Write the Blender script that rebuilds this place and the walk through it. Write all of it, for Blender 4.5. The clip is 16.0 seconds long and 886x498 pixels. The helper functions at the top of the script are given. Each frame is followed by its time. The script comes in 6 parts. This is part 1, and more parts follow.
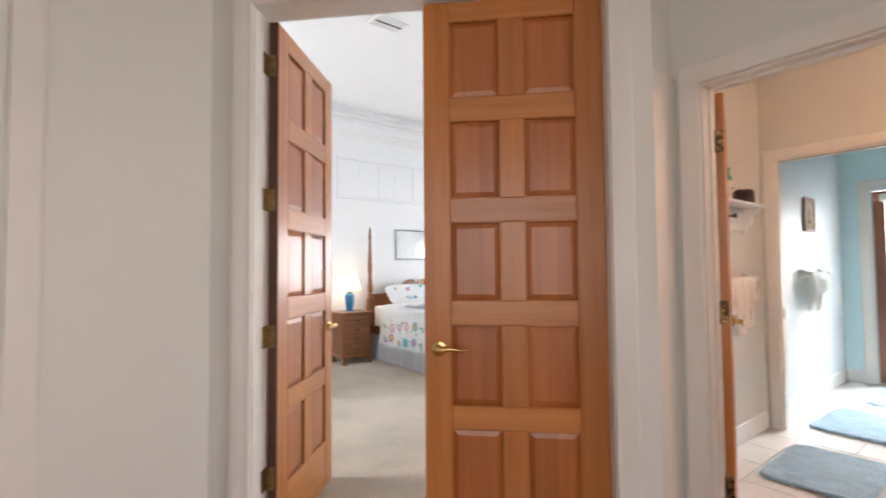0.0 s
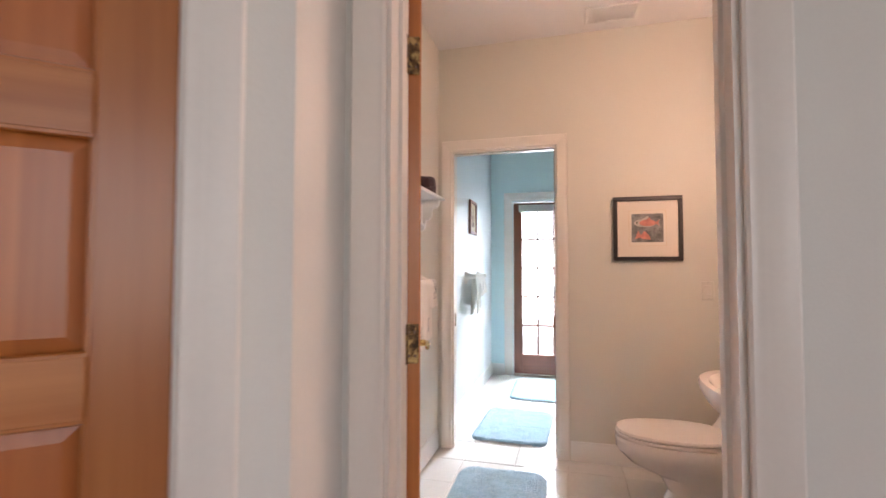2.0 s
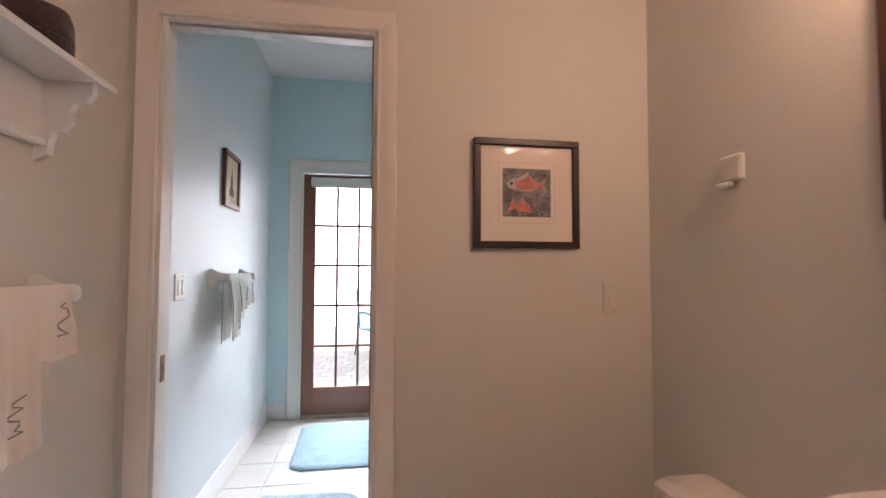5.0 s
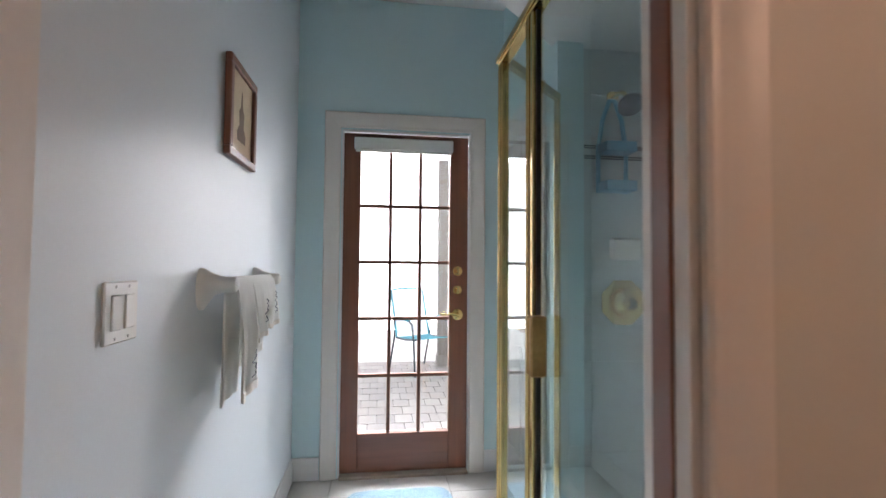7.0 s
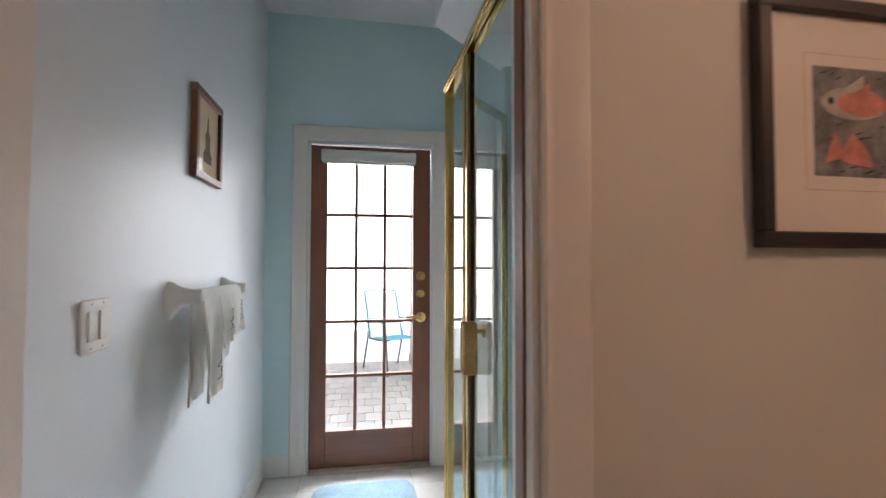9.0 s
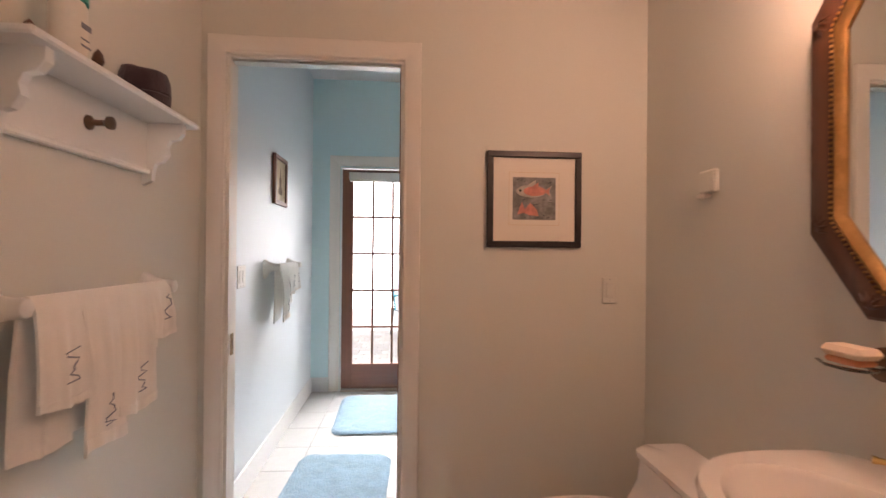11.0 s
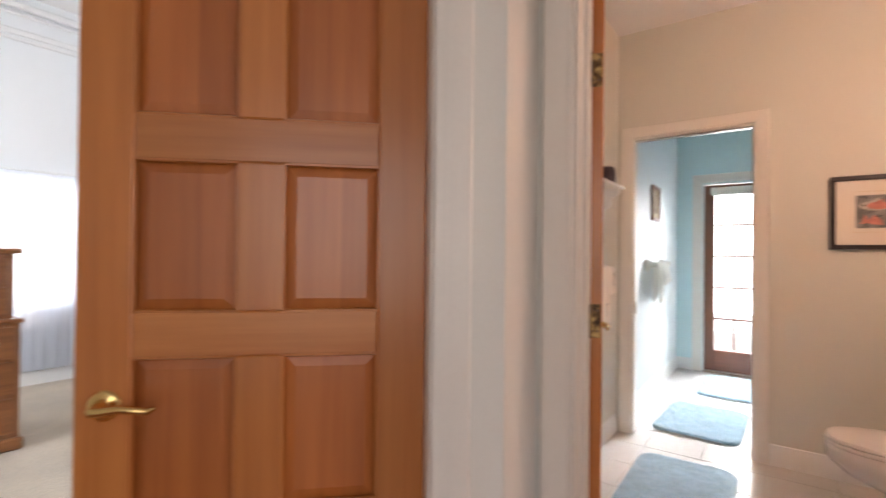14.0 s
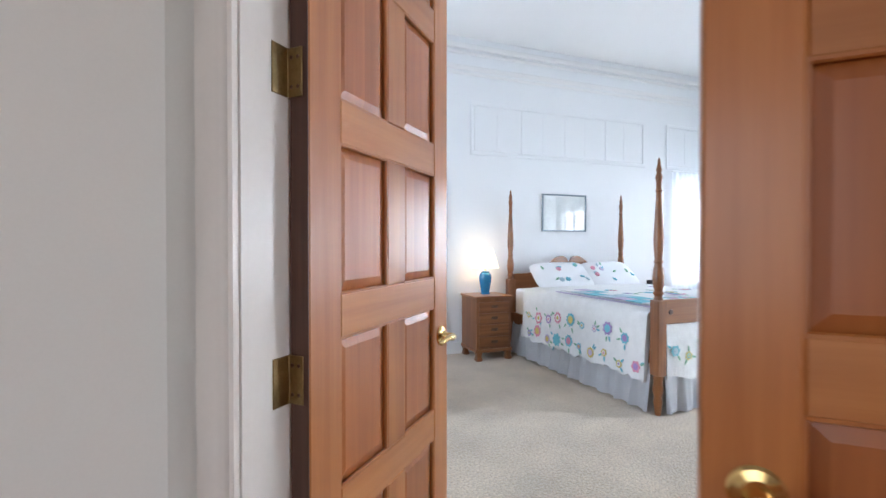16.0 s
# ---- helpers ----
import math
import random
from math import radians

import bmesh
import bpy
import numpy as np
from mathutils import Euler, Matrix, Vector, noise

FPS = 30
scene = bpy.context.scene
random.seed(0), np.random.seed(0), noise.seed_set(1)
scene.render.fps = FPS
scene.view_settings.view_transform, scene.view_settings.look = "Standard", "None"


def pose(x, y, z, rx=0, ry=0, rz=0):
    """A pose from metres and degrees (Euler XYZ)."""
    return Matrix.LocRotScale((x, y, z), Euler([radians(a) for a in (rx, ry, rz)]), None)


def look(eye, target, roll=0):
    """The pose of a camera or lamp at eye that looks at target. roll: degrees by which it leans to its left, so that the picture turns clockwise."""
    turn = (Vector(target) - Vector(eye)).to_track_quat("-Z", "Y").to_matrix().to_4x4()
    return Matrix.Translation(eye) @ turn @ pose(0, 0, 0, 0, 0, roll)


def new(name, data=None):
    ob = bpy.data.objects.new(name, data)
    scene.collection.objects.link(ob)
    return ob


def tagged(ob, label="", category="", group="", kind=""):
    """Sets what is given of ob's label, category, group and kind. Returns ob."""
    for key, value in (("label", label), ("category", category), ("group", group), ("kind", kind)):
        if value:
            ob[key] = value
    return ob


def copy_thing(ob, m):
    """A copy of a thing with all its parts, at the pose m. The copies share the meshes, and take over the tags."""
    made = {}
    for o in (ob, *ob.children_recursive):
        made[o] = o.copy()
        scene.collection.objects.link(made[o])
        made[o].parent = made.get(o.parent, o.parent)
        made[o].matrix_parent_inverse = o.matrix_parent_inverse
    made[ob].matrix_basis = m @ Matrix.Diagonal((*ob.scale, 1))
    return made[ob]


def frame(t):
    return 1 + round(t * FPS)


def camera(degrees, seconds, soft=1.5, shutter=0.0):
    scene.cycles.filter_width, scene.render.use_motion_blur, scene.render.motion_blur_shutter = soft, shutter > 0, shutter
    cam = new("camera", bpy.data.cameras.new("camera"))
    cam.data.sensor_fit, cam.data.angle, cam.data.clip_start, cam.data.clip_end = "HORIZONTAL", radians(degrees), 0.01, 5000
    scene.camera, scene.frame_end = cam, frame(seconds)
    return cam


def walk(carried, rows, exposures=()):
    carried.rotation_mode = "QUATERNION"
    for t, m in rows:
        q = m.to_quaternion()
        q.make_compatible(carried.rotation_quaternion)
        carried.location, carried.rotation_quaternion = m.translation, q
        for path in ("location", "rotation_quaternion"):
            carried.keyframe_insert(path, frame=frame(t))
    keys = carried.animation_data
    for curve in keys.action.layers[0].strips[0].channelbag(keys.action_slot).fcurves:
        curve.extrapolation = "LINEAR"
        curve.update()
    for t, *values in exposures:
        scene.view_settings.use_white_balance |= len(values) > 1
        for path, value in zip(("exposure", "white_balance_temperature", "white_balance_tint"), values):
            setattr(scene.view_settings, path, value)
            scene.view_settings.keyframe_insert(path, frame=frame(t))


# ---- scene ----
cam = camera(87.0, 16.0, 1.5, 0.35)
PATH = [
    (0, (0.083, -0.004, 1.285), (1.308, 1.575, 1.361), -0.5),
    (0.5, (0.263, 0.134, 1.279), (1.761, 1.457, 1.358), -0.3),
    (1, (0.472, 0.279, 1.282), (2.162, 1.345, 1.364), -0.2),
    (1.5, (0.772, 0.387, 1.264), (2.621, 1.145, 1.341), 0.2),
    (2, (1.156, 0.467, 1.272), (3.085, 0.99, 1.351), 0.1),
    (2.5, (1.495, 0.535, 1.277), (3.473, 0.818, 1.364), 0.4),
    (3, (1.771, 0.538, 1.279), (3.769, 0.542, 1.367), 0.2),
    (3.5, (2.029, 0.512, 1.251), (4.014, 0.294, 1.35), 0.2),
    (3.7, (2.102, 0.523, 1.247), (4.076, 0.218, 1.347), 0.2),
    (5.8, (3.192, 0.695, 1.233), (5.164, 0.373, 1.321), 0.2),
    (6, (3.323, 0.745, 1.257), (5.299, 0.446, 1.336), 0.5),
    (6.5, (3.653, 0.831, 1.22), (5.634, 0.565, 1.306), 0.4),
    (7, (3.942, 0.897, 1.247), (5.922, 0.626, 1.32), 0.5),
    (7.5, (4.147, 0.924, 1.274), (6.124, 0.632, 1.344), 0.6),
    (8, (4.23, 0.932, 1.262), (6.194, 0.565, 1.336), 0.6),
    (8.5, (4.059, 0.897, 1.267), (6.016, 0.492, 1.346), 0.4),
    (9, (3.755, 0.813, 1.289), (5.722, 0.459, 1.357), 0.1),
    (9.5, (3.435, 0.733, 1.27), (5.419, 0.49, 1.339), -0.3),
    (9.7, (3.295, 0.673, 1.253), (5.284, 0.482, 1.335), -0.0),
    (11.8, (1.898, 0.492, 1.318), (3.89, 0.316, 1.312), 0.6),
    (12, (1.779, 0.464, 1.306), (3.772, 0.296, 1.307), 0.6),
    (12.5, (1.54, 0.436, 1.312), (3.539, 0.376, 1.309), 0.4),
    (13, (1.306, 0.399, 1.302), (3.286, 0.682, 1.337), 0.4),
    (13.5, (1.078, 0.38, 1.305), (2.937, 1.117, 1.332), 0.3),
    (14, (0.905, 0.405, 1.275), (2.521, 1.583, 1.291), 0.6),
    (14.5, (0.837, 0.423, 1.249), (2.072, 1.996, 1.272), 1.0),
    (15, (0.748, 0.563, 1.238), (1.629, 2.359, 1.216), 0.8),
    (15.5, (0.714, 0.87, 1.259), (1.428, 2.738, 1.222), 0.9),
    (16, (0.713, 1.178, 1.251), (1.427, 3.047, 1.228), 0.0),
]
walk(cam, [(t, look(eye, target, roll)) for t, eye, target, roll in PATH], [(0, 0.5, 6800, 15), (1.5, 0.65, 6500, 15), (2.5, 0.28, 6300, 16), (3.2, 0.0, 6200, 17), (3.7, 0.05, 6200, 17), (5.8, -0.42, 6800, 21), (7, -0.6, 6800, 20), (8, -0.68, 6600, 15), (9, -0.62, 6800, 18), (9.7, -0.5, 7000, 20), (11.8, 0.05, 7400, 23), (13, 0.1, 7700, 24), (13.6, 0.2, 7200, 19), (14.5, 0.65, 6600, 15), (16, 0.36, 6000, 12)])

# ---- world and light ----
world = bpy.data.worlds.new("world")
scene.world = world
world.use_nodes = True
wn = world.node_tree
sky = wn.nodes.new("ShaderNodeTexSky")
sky.sky_type = "NISHITA"
sky.sun_disc = False
sky.sun_elevation = radians(52)
sky.sun_rotation = radians(60)
wn.links.new(sky.outputs[0], wn.nodes["Background"].inputs[0])
wn.nodes["Background"].inputs[1].default_value = 0.15


def lamp(name, kind, m, energy, colour, size=0.1, size_y=None):
    data = bpy.data.lights.new(name, kind)
    data.energy, data.color = energy, colour
    if kind == "AREA":
        data.shape, data.size, data.size_y = "RECTANGLE", size, size_y or size
    elif kind == "POINT":
        data.shadow_soft_size = size
    else:
        data.angle = size
    ob = new(name, data)
    ob.matrix_world = m
    return ob


DAY = (0.86, 0.94, 1.0)
lamp("sun", "SUN", look((20, 6, 22), (8, 0, 0)), 4.0, (1.0, 0.95, 0.88), radians(0.5))
# skylight over the patio, falling through the glazed door
lamp("door_skylight", "AREA", look((8.6, 0.75, 2.9), (5.6, 0.9, 1.1)), 330, DAY, 2.0, 1.2).data.spread = radians(95)
# added fill lamp, unseen beside the patio, raking in along the towel wall
lamp("patio_side_fill", "AREA", look((10.2, -1.55, 1.7), (5.6, 1.2, 1.6)), 22, DAY, 1.6, 2.2).data.spread = radians(80)
# skylight in the bedroom windows; the third lamp fills from an added, unseen opening
lamp("bedroom_daylight_lamp", "AREA", look((2.05, 6.25, 1.35), (2.05, 3, 1.2)), 34, DAY, 0.95, 1.1)
lamp("bedroom_daylight_lamp", "AREA", look((6.5, 6.25, 1.35), (5.5, 3, 1.2)), 55, DAY, 0.95, 1.1)
lamp("bedroom_daylight_lamp", "AREA", look((-0.72, 4.2, 1.5), (3, 4.4, 1.4)), 62, DAY, 1.4, 1.3)
for wy, watts in ((5.15, 20), (2.15, 34)):
    lamp("bedroom_daylight_lamp", "AREA", look((7.42, wy, 1.4), (3, wy, 1.2)), watts, DAY, 0.95, 1.1)
# added lamps for daylight from unseen living room openings behind the walk
lamp("living_daylight_lamp", "AREA", look((-1.42, -1.6, 1.55), (1.5, 0.6, 1.3)), 19, (1.0, 0.96, 0.94), 2.0, 1.7)
lamp("living_daylight_lamp", "AREA", look((3.2, -4.42, 1.5), (1.6, 0, 1.3)), 54, (1.0, 0.95, 0.93), 2.6, 1.7)
WARM = (1.0, 0.59, 0.44)
for gx in (3.37, 2.97):
    lamp("vanity_bulb", "POINT", pose(gx, -0.40, 2.10), 8.6, WARM, 0.03)
lamp("bedside_bulb", "POINT", pose(3.01, 5.87, 1.08), 1.1, (1.0, 0.72, 0.42), 0.03)


# ---- materials ----
def nodes(name, rough=0.5, metal=0.0):
    m = bpy.data.materials.new(name)
    m.use_nodes = True
    b = m.node_tree.nodes["Principled BSDF"]
    b.inputs["Roughness"].default_value = rough
    b.inputs["Metallic"].default_value = metal
    return m, m.node_tree, b


def mapped(t, scale=(1, 1, 1), space="Object"):
    c = t.nodes.new("ShaderNodeTexCoord")
    mp = t.nodes.new("ShaderNodeMapping")
    mp.inputs["Scale"].default_value = scale
    t.links.new(c.outputs[space], mp.inputs[0])
    return mp.outputs[0]


def noise_of(t, vec, scale, detail=4, rough=0.55):
    n = t.nodes.new("ShaderNodeTexNoise")
    n.inputs["Scale"].default_value, n.inputs["Detail"].default_value, n.inputs["Roughness"].default_value = scale, detail, rough
    t.links.new(vec, n.inputs["Vector"])
    return n.outputs[0]


def ramp(t, fac, stops):
    r = t.nodes.new("ShaderNodeValToRGB")
    e = r.color_ramp.elements
    while len(e) < len(stops):
        e.new(0.5)
    for k, (p, c) in zip(e, stops):
        k.position, k.color = p, (*c, 1)
    t.links.new(fac, r.inputs[0])
    return r.outputs[0]


def blend(t, a, b, fac, mode="MIX"):
    m = t.nodes.new("ShaderNodeMix")
    m.data_type, m.blend_type = "RGBA", mode
    m.inputs[0].default_value = fac if isinstance(fac, float) else 0.5
    if not isinstance(fac, float):
        t.links.new(fac, m.inputs[0])
    t.links.new(a, m.inputs[6])
    t.links.new(b, m.inputs[7])
    return m.outputs[2]


def bump(t, b, height, strength, dist=0.002):
    n = t.nodes.new("ShaderNodeBump")
    n.inputs["Strength"].default_value, n.inputs["Distance"].default_value = strength, dist
    t.links.new(height, n.inputs["Height"])
    t.links.new(n.outputs[0], b.inputs["Normal"])


def shade(c, k):
    return tuple(min(1, v * k) for v in c)


def surf(name, colour, rough=0.5, var=0.08, big=1.3, fine=60, relief=0.15, metal=0.0, depth=0.002, random_tint=0.0, space="Object", sheen=0.0, speck=0.86):
    m, t, b = nodes(name, rough, metal)
    v = mapped(t, space=space)
    a = ramp(t, noise_of(t, v, big), [(0.3, shade(colour, 1 - var)), (0.7, shade(colour, 1 + var * 0.6))])
    f = noise_of(t, v, fine, 3)
    c = blend(t, a, ramp(t, f, [(0.35, (speck, speck, speck)), (0.65, (1, 1, 1))]), min(0.9, var * 4), "MULTIPLY")
    if random_tint:
        o = t.nodes.new("ShaderNodeObjectInfo")
        c = blend(t, c, ramp(t, o.outputs["Random"], [(0, (1 - random_tint,) * 3), (1, (1, 1, 1))]), 1.0, "MULTIPLY")
    t.links.new(c, b.inputs["Base Color"])
    r = t.nodes.new("ShaderNodeMapRange")
    r.inputs[3].default_value, r.inputs[4].default_value = max(0.02, rough - 0.07), min(1, rough + 0.09)
    t.links.new(noise_of(t, v, big * 4), r.inputs[0])
    t.links.new(r.outputs[0], b.inputs["Roughness"])
    if sheen:
        b.inputs["Sheen Weight"].default_value = sheen
    if relief:
        bump(t, b, f, relief, depth)
    return m


def timber(name, light, dark, rough=0.3, along=2, scale=1.0, coat=0.0):
    """Straight-grained wood whose grain runs along one axis; every piece takes its own tone."""
    m, t, b = nodes(name, rough)
    s = [26 * scale] * 3
    s[along] = 1.1 * scale
    info = t.nodes.new("ShaderNodeObjectInfo")
    c = t.nodes.new("ShaderNodeTexCoord")
    add = t.nodes.new("ShaderNodeVectorMath")
    add.operation = "MULTIPLY_ADD"
    add.inputs[1].default_value = (1, 1, 1)
    comb = t.nodes.new("ShaderNodeCombineXYZ")
    mul = t.nodes.new("ShaderNodeMath")
    mul.operation, mul.inputs[1].default_value = "MULTIPLY", 37.0
    t.links.new(info.outputs["Random"], mul.inputs[0])
    for k in range(3):
        t.links.new(mul.outputs[0], comb.inputs[k])
    t.links.new(c.outputs["Object"], add.inputs[0])
    t.links.new(comb.outputs[0], add.inputs[2])
    mp = t.nodes.new("ShaderNodeMapping")
    mp.inputs["Scale"].default_value = s
    t.links.new(add.outputs[0], mp.inputs[0])
    g = noise_of(t, mp.outputs[0], 1.0, 6, 0.62)
    mp2 = t.nodes.new("ShaderNodeMapping")
    s2 = [5 * scale] * 3
    s2[along] = 0.35 * scale
    mp2.inputs["Scale"].default_value = s2
    t.links.new(add.outputs[0], mp2.inputs[0])
    wide = noise_of(t, mp2.outputs[0], 1.0, 3)
    mid = tuple((p + q) / 2 for p, q in zip(light, dark))
    col = ramp(t, g, [(0.28, dark), (0.5, mid), (0.75, light)])
    col = blend(t, col, ramp(t, wide, [(0.3, (0.82, 0.77, 0.72)), (0.68, (1.1, 1.08, 1.05))]), 0.8, "MULTIPLY")
    col = blend(t, col, ramp(t, info.outputs["Random"], [(0, (0.88, 0.84, 0.80)), (1, (1.06, 1.05, 1.03))]), 0.8, "MULTIPLY")
    t.links.new(col, b.inputs["Base Color"])
    b.inputs["Coat Weight"].default_value = coat
    b.inputs["Coat Roughness"].default_value = 0.2
    bump(t, b, g, 0.12, 0.001)
    return m


def glowing(name, colour, strength):
    m, t, b = nodes(name, 0.4)
    b.inputs["Base Color"].default_value = (*colour, 1)
    b.inputs["Emission Color"].default_value = (*colour, 1)
    b.inputs["Emission Strength"].default_value = strength
    return m


def clear(name, colour=(1, 1, 1), rough=0.0, ior=1.45):
    m, t, b = nodes(name, rough)
    b.inputs["Base Color"].default_value = (*colour, 1)
    b.inputs["Transmission Weight"].default_value = 1.0
    b.inputs["IOR"].default_value = ior
    return m


def sheer(name, colour):
    m, t, b = nodes(name, 0.9)
    b.inputs["Base Color"].default_value = (*colour, 1)
    tr = t.nodes.new("ShaderNodeBsdfTranslucent")
    tr.inputs[0].default_value = (*colour, 1)
    mx = t.nodes.new("ShaderNodeMixShader")
    mx.inputs[0].default_value = 0.65
    t.links.new(b.outputs[0], mx.inputs[1])
    t.links.new(tr.outputs[0], mx.inputs[2])
    t.links.new(mx.outputs[0], t.nodes["Material Output"].inputs[0])
    return m


SAGE = surf("sage_wall_paint", (0.68, 0.67, 0.61), 0.55, 0.03, 0.9, 140, 0.12)
HALLP = surf("hall_wall_paint", (0.74, 0.74, 0.70), 0.55, 0.03, 0.9, 140, 0.12)
AQUA = surf("aqua_wall_paint", (0.62, 0.82, 0.84), 0.42, 0.03, 0.9, 140, 0.12)
# lighter copy of the aqua, partly for daylight glare on the side wall
AQUAL = surf("aqua_paint_paled_for_daylight", (0.72, 0.78, 0.81), 0.38, 0.03, 0.9, 140, 0.12)
BEDP = surf("bedroom_wall_paint", (0.80, 0.82, 0.84), 0.6, 0.02, 0.8, 140, 0.1)
CEIL = surf("ceiling_paint", (0.82, 0.82, 0.82), 0.8, 0.02, 0.8, 90, 0.25)
TRIM = surf("trim_paint", (0.80, 0.77, 0.72), 0.35, 0.03, 2.0, 80, 0.05)
WHITE = surf("white_door_paint", (0.80, 0.81, 0.80), 0.35, 0.02, 2.0, 80, 0.05)
FIR = timber("fir_wood", (0.58, 0.232, 0.062), (0.44, 0.148, 0.035), 0.36, 2, 1.0, 0.35)
FIRP = timber("fir_panel_wood", (0.52, 0.18, 0.047), (0.38, 0.115, 0.028), 0.36, 2, 1.0, 0.35)
FIRH = timber("fir_wood_crosswise", (0.60, 0.255, 0.076), (0.46, 0.165, 0.042), 0.36, 0, 1.0, 0.35)
MAHOG = timber("mahogany_wood", (0.26, 0.105, 0.06), (0.17, 0.062, 0.036), 0.35, 2, 1.2, 0.2)
MAHOGH = timber("mahogany_wood_crosswise", (0.26, 0.105, 0.06), (0.17, 0.062, 0.036), 0.35, 1, 1.2, 0.2)
MAPLE = timber("maple_wood", (0.30, 0.12, 0.040), (0.16, 0.058, 0.020), 0.33, 2, 1.4, 0.3)
MAPLEH = timber("maple_wood_crosswise", (0.32, 0.13, 0.044), (0.18, 0.066, 0.022), 0.33, 0, 1.4, 0.3)
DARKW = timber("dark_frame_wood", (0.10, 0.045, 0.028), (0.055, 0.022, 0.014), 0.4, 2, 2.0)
BLACK = surf("black_frame_lacquer", (0.018, 0.013, 0.014), 0.35, 0.1, 3, 90, 0.05)
BRASS = surf("polished_brass", (0.74, 0.53, 0.22), 0.17, 0.05, 6, 120, 0.02, 1.0)
OLDBRASS = surf("worn_brass", (0.32, 0.22, 0.10), 0.36, 0.25, 25, 160, 0.2, 1.0)
TARN, _t, _b = nodes("tarnished_patchy_brass", 0.38, 0.85)
_v = mapped(_t)
_t.links.new(ramp(_t, noise_of(_t, _v, 42, 4, 0.65), [(0.40, (0.045, 0.028, 0.018)), (0.50, (0.16, 0.09, 0.04)), (0.62, (0.50, 0.34, 0.14))]), _b.inputs["Base Color"])
bump(_t, _b, noise_of(_t, _v, 90), 0.3)
DARKBR = surf("dark_bronze", (0.16, 0.10, 0.07), 0.35, 0.2, 25, 120, 0.1, 1.0)
GOLD = surf("antique_gold_leaf", (0.50, 0.29, 0.12), 0.34, 0.25, 12, 90, 0.3, 1.0)
NICKEL = surf("brushed_nickel", (0.55, 0.53, 0.50), 0.3, 0.1, 20, 150, 0.05, 1.0)
PORC = surf("white_porcelain", (0.83, 0.80, 0.77), 0.08, 0.02, 2, 30, 0.0)
TILE = surf("cream_floor_tile", (0.68, 0.67, 0.64), 0.08, 0.05, 3, 30, 0.03, random_tint=0.06)
GROUT = surf("grey_grout", (0.56, 0.54, 0.50), 0.8, 0.1, 4, 120, 0.3)
WTILE = surf("pale_shower_tile", (0.66, 0.72, 0.72), 0.15, 0.02, 3, 40, 0.02, random_tint=0.03)
STRIPE = surf("dark_border_tile", (0.12, 0.12, 0.14), 0.25, 0.2, 10, 90, 0.05)
CARPET = surf("beige_carpet", (0.64, 0.53, 0.40), 0.95, 0.2, 2.2, 75, 1.0, depth=0.014, sheen=0.3, speck=0.5)
HALLFLOOR = timber("hall_floor_boards", (0.42, 0.19, 0.10), (0.26, 0.10, 0.05), 0.3, 0, 0.8)
RUGM = surf("blue_bath_rug", (0.26, 0.44, 0.56), 0.95, 0.2, 9, 110, 1.0, depth=0.010, sheen=0.4, speck=0.6)
TOWEL = surf("ivory_towel_cloth", (0.86, 0.81, 0.74), 0.95, 0.06, 6, 260, 0.5, sheen=0.3)
TOWELW = surf("white_towel_cloth", (0.86, 0.86, 0.83), 0.95, 0.06, 6, 260, 0.5, sheen=0.3)
def let_light_through(m, share, colour):
    """Thin woven cloth passes part of the light that falls on its back."""
    t = m.node_tree
    tr = t.nodes.new("ShaderNodeBsdfTranslucent")
    tr.inputs[0].default_value = (*colour, 1)
    mx = t.nodes.new("ShaderNodeMixShader")
    mx.inputs[0].default_value = share
    t.links.new(t.nodes["Principled BSDF"].outputs[0], mx.inputs[1])
    t.links.new(tr.outputs[0], mx.inputs[2])
    t.links.new(mx.outputs[0], t.nodes["Material Output"].inputs[0])


let_light_through(TOWELW, 0.6, (0.88, 0.87, 0.84))
EMB = surf("grey_embroidery_thread", (0.22, 0.23, 0.27), 0.8, 0.2, 20, 200, 0.4)
PLUM = surf("plum_terry_cloth", (0.05, 0.022, 0.03), 0.95, 0.3, 15, 220, 0.9, depth=0.006, sheen=0.3)
TEAL = surf("teal_plastic", (0.02, 0.36, 0.30), 0.4, 0.06, 5, 80, 0.02)
BOTTLEP = surf("cream_bottle_plastic", (0.72, 0.68, 0.60), 0.35, 0.05, 5, 80, 0.02)
WPLASTIC = surf("white_plastic", (0.78, 0.77, 0.73), 0.35, 0.03, 5, 80, 0.02)
MAT = surf("cream_picture_mat", (0.80, 0.74, 0.66), 0.8, 0.02, 3, 180, 0.05)
PAPER = surf("tan_print_paper", (0.70, 0.53, 0.34), 0.8, 0.15, 8, 120, 0.05)
INK = surf("brown_ink", (0.16, 0.09, 0.05), 0.8, 0.2, 20, 120, 0.05)
SEA = surf("slate_watercolour", (0.25, 0.25, 0.25), 0.8, 0.6, 22, 90, 0.05)
CORAL = surf("coral_watercolour", (0.68, 0.27, 0.22), 0.8, 0.3, 25, 90, 0.05)
LINEN = surf("white_bed_linen", (0.80, 0.81, 0.84), 0.9, 0.04, 3, 200, 0.3, sheen=0.2)
QUILT = surf("quilt_cotton", (0.76, 0.77, 0.77), 0.9, 0.06, 14, 90, 0.9, depth=0.006, sheen=0.2)
LAV = surf("lavender_cotton", (0.52, 0.46, 0.62), 0.9, 0.15, 25, 200, 0.4)
AQC = surf("turquoise_cotton", (0.17, 0.50, 0.60), 0.9, 0.15, 25, 200, 0.4)
PINK = surf("pink_cotton", (0.68, 0.28, 0.38), 0.9, 0.15, 25, 200, 0.4)
GREENC = surf("green_cotton", (0.24, 0.46, 0.32), 0.9, 0.15, 25, 200, 0.4)
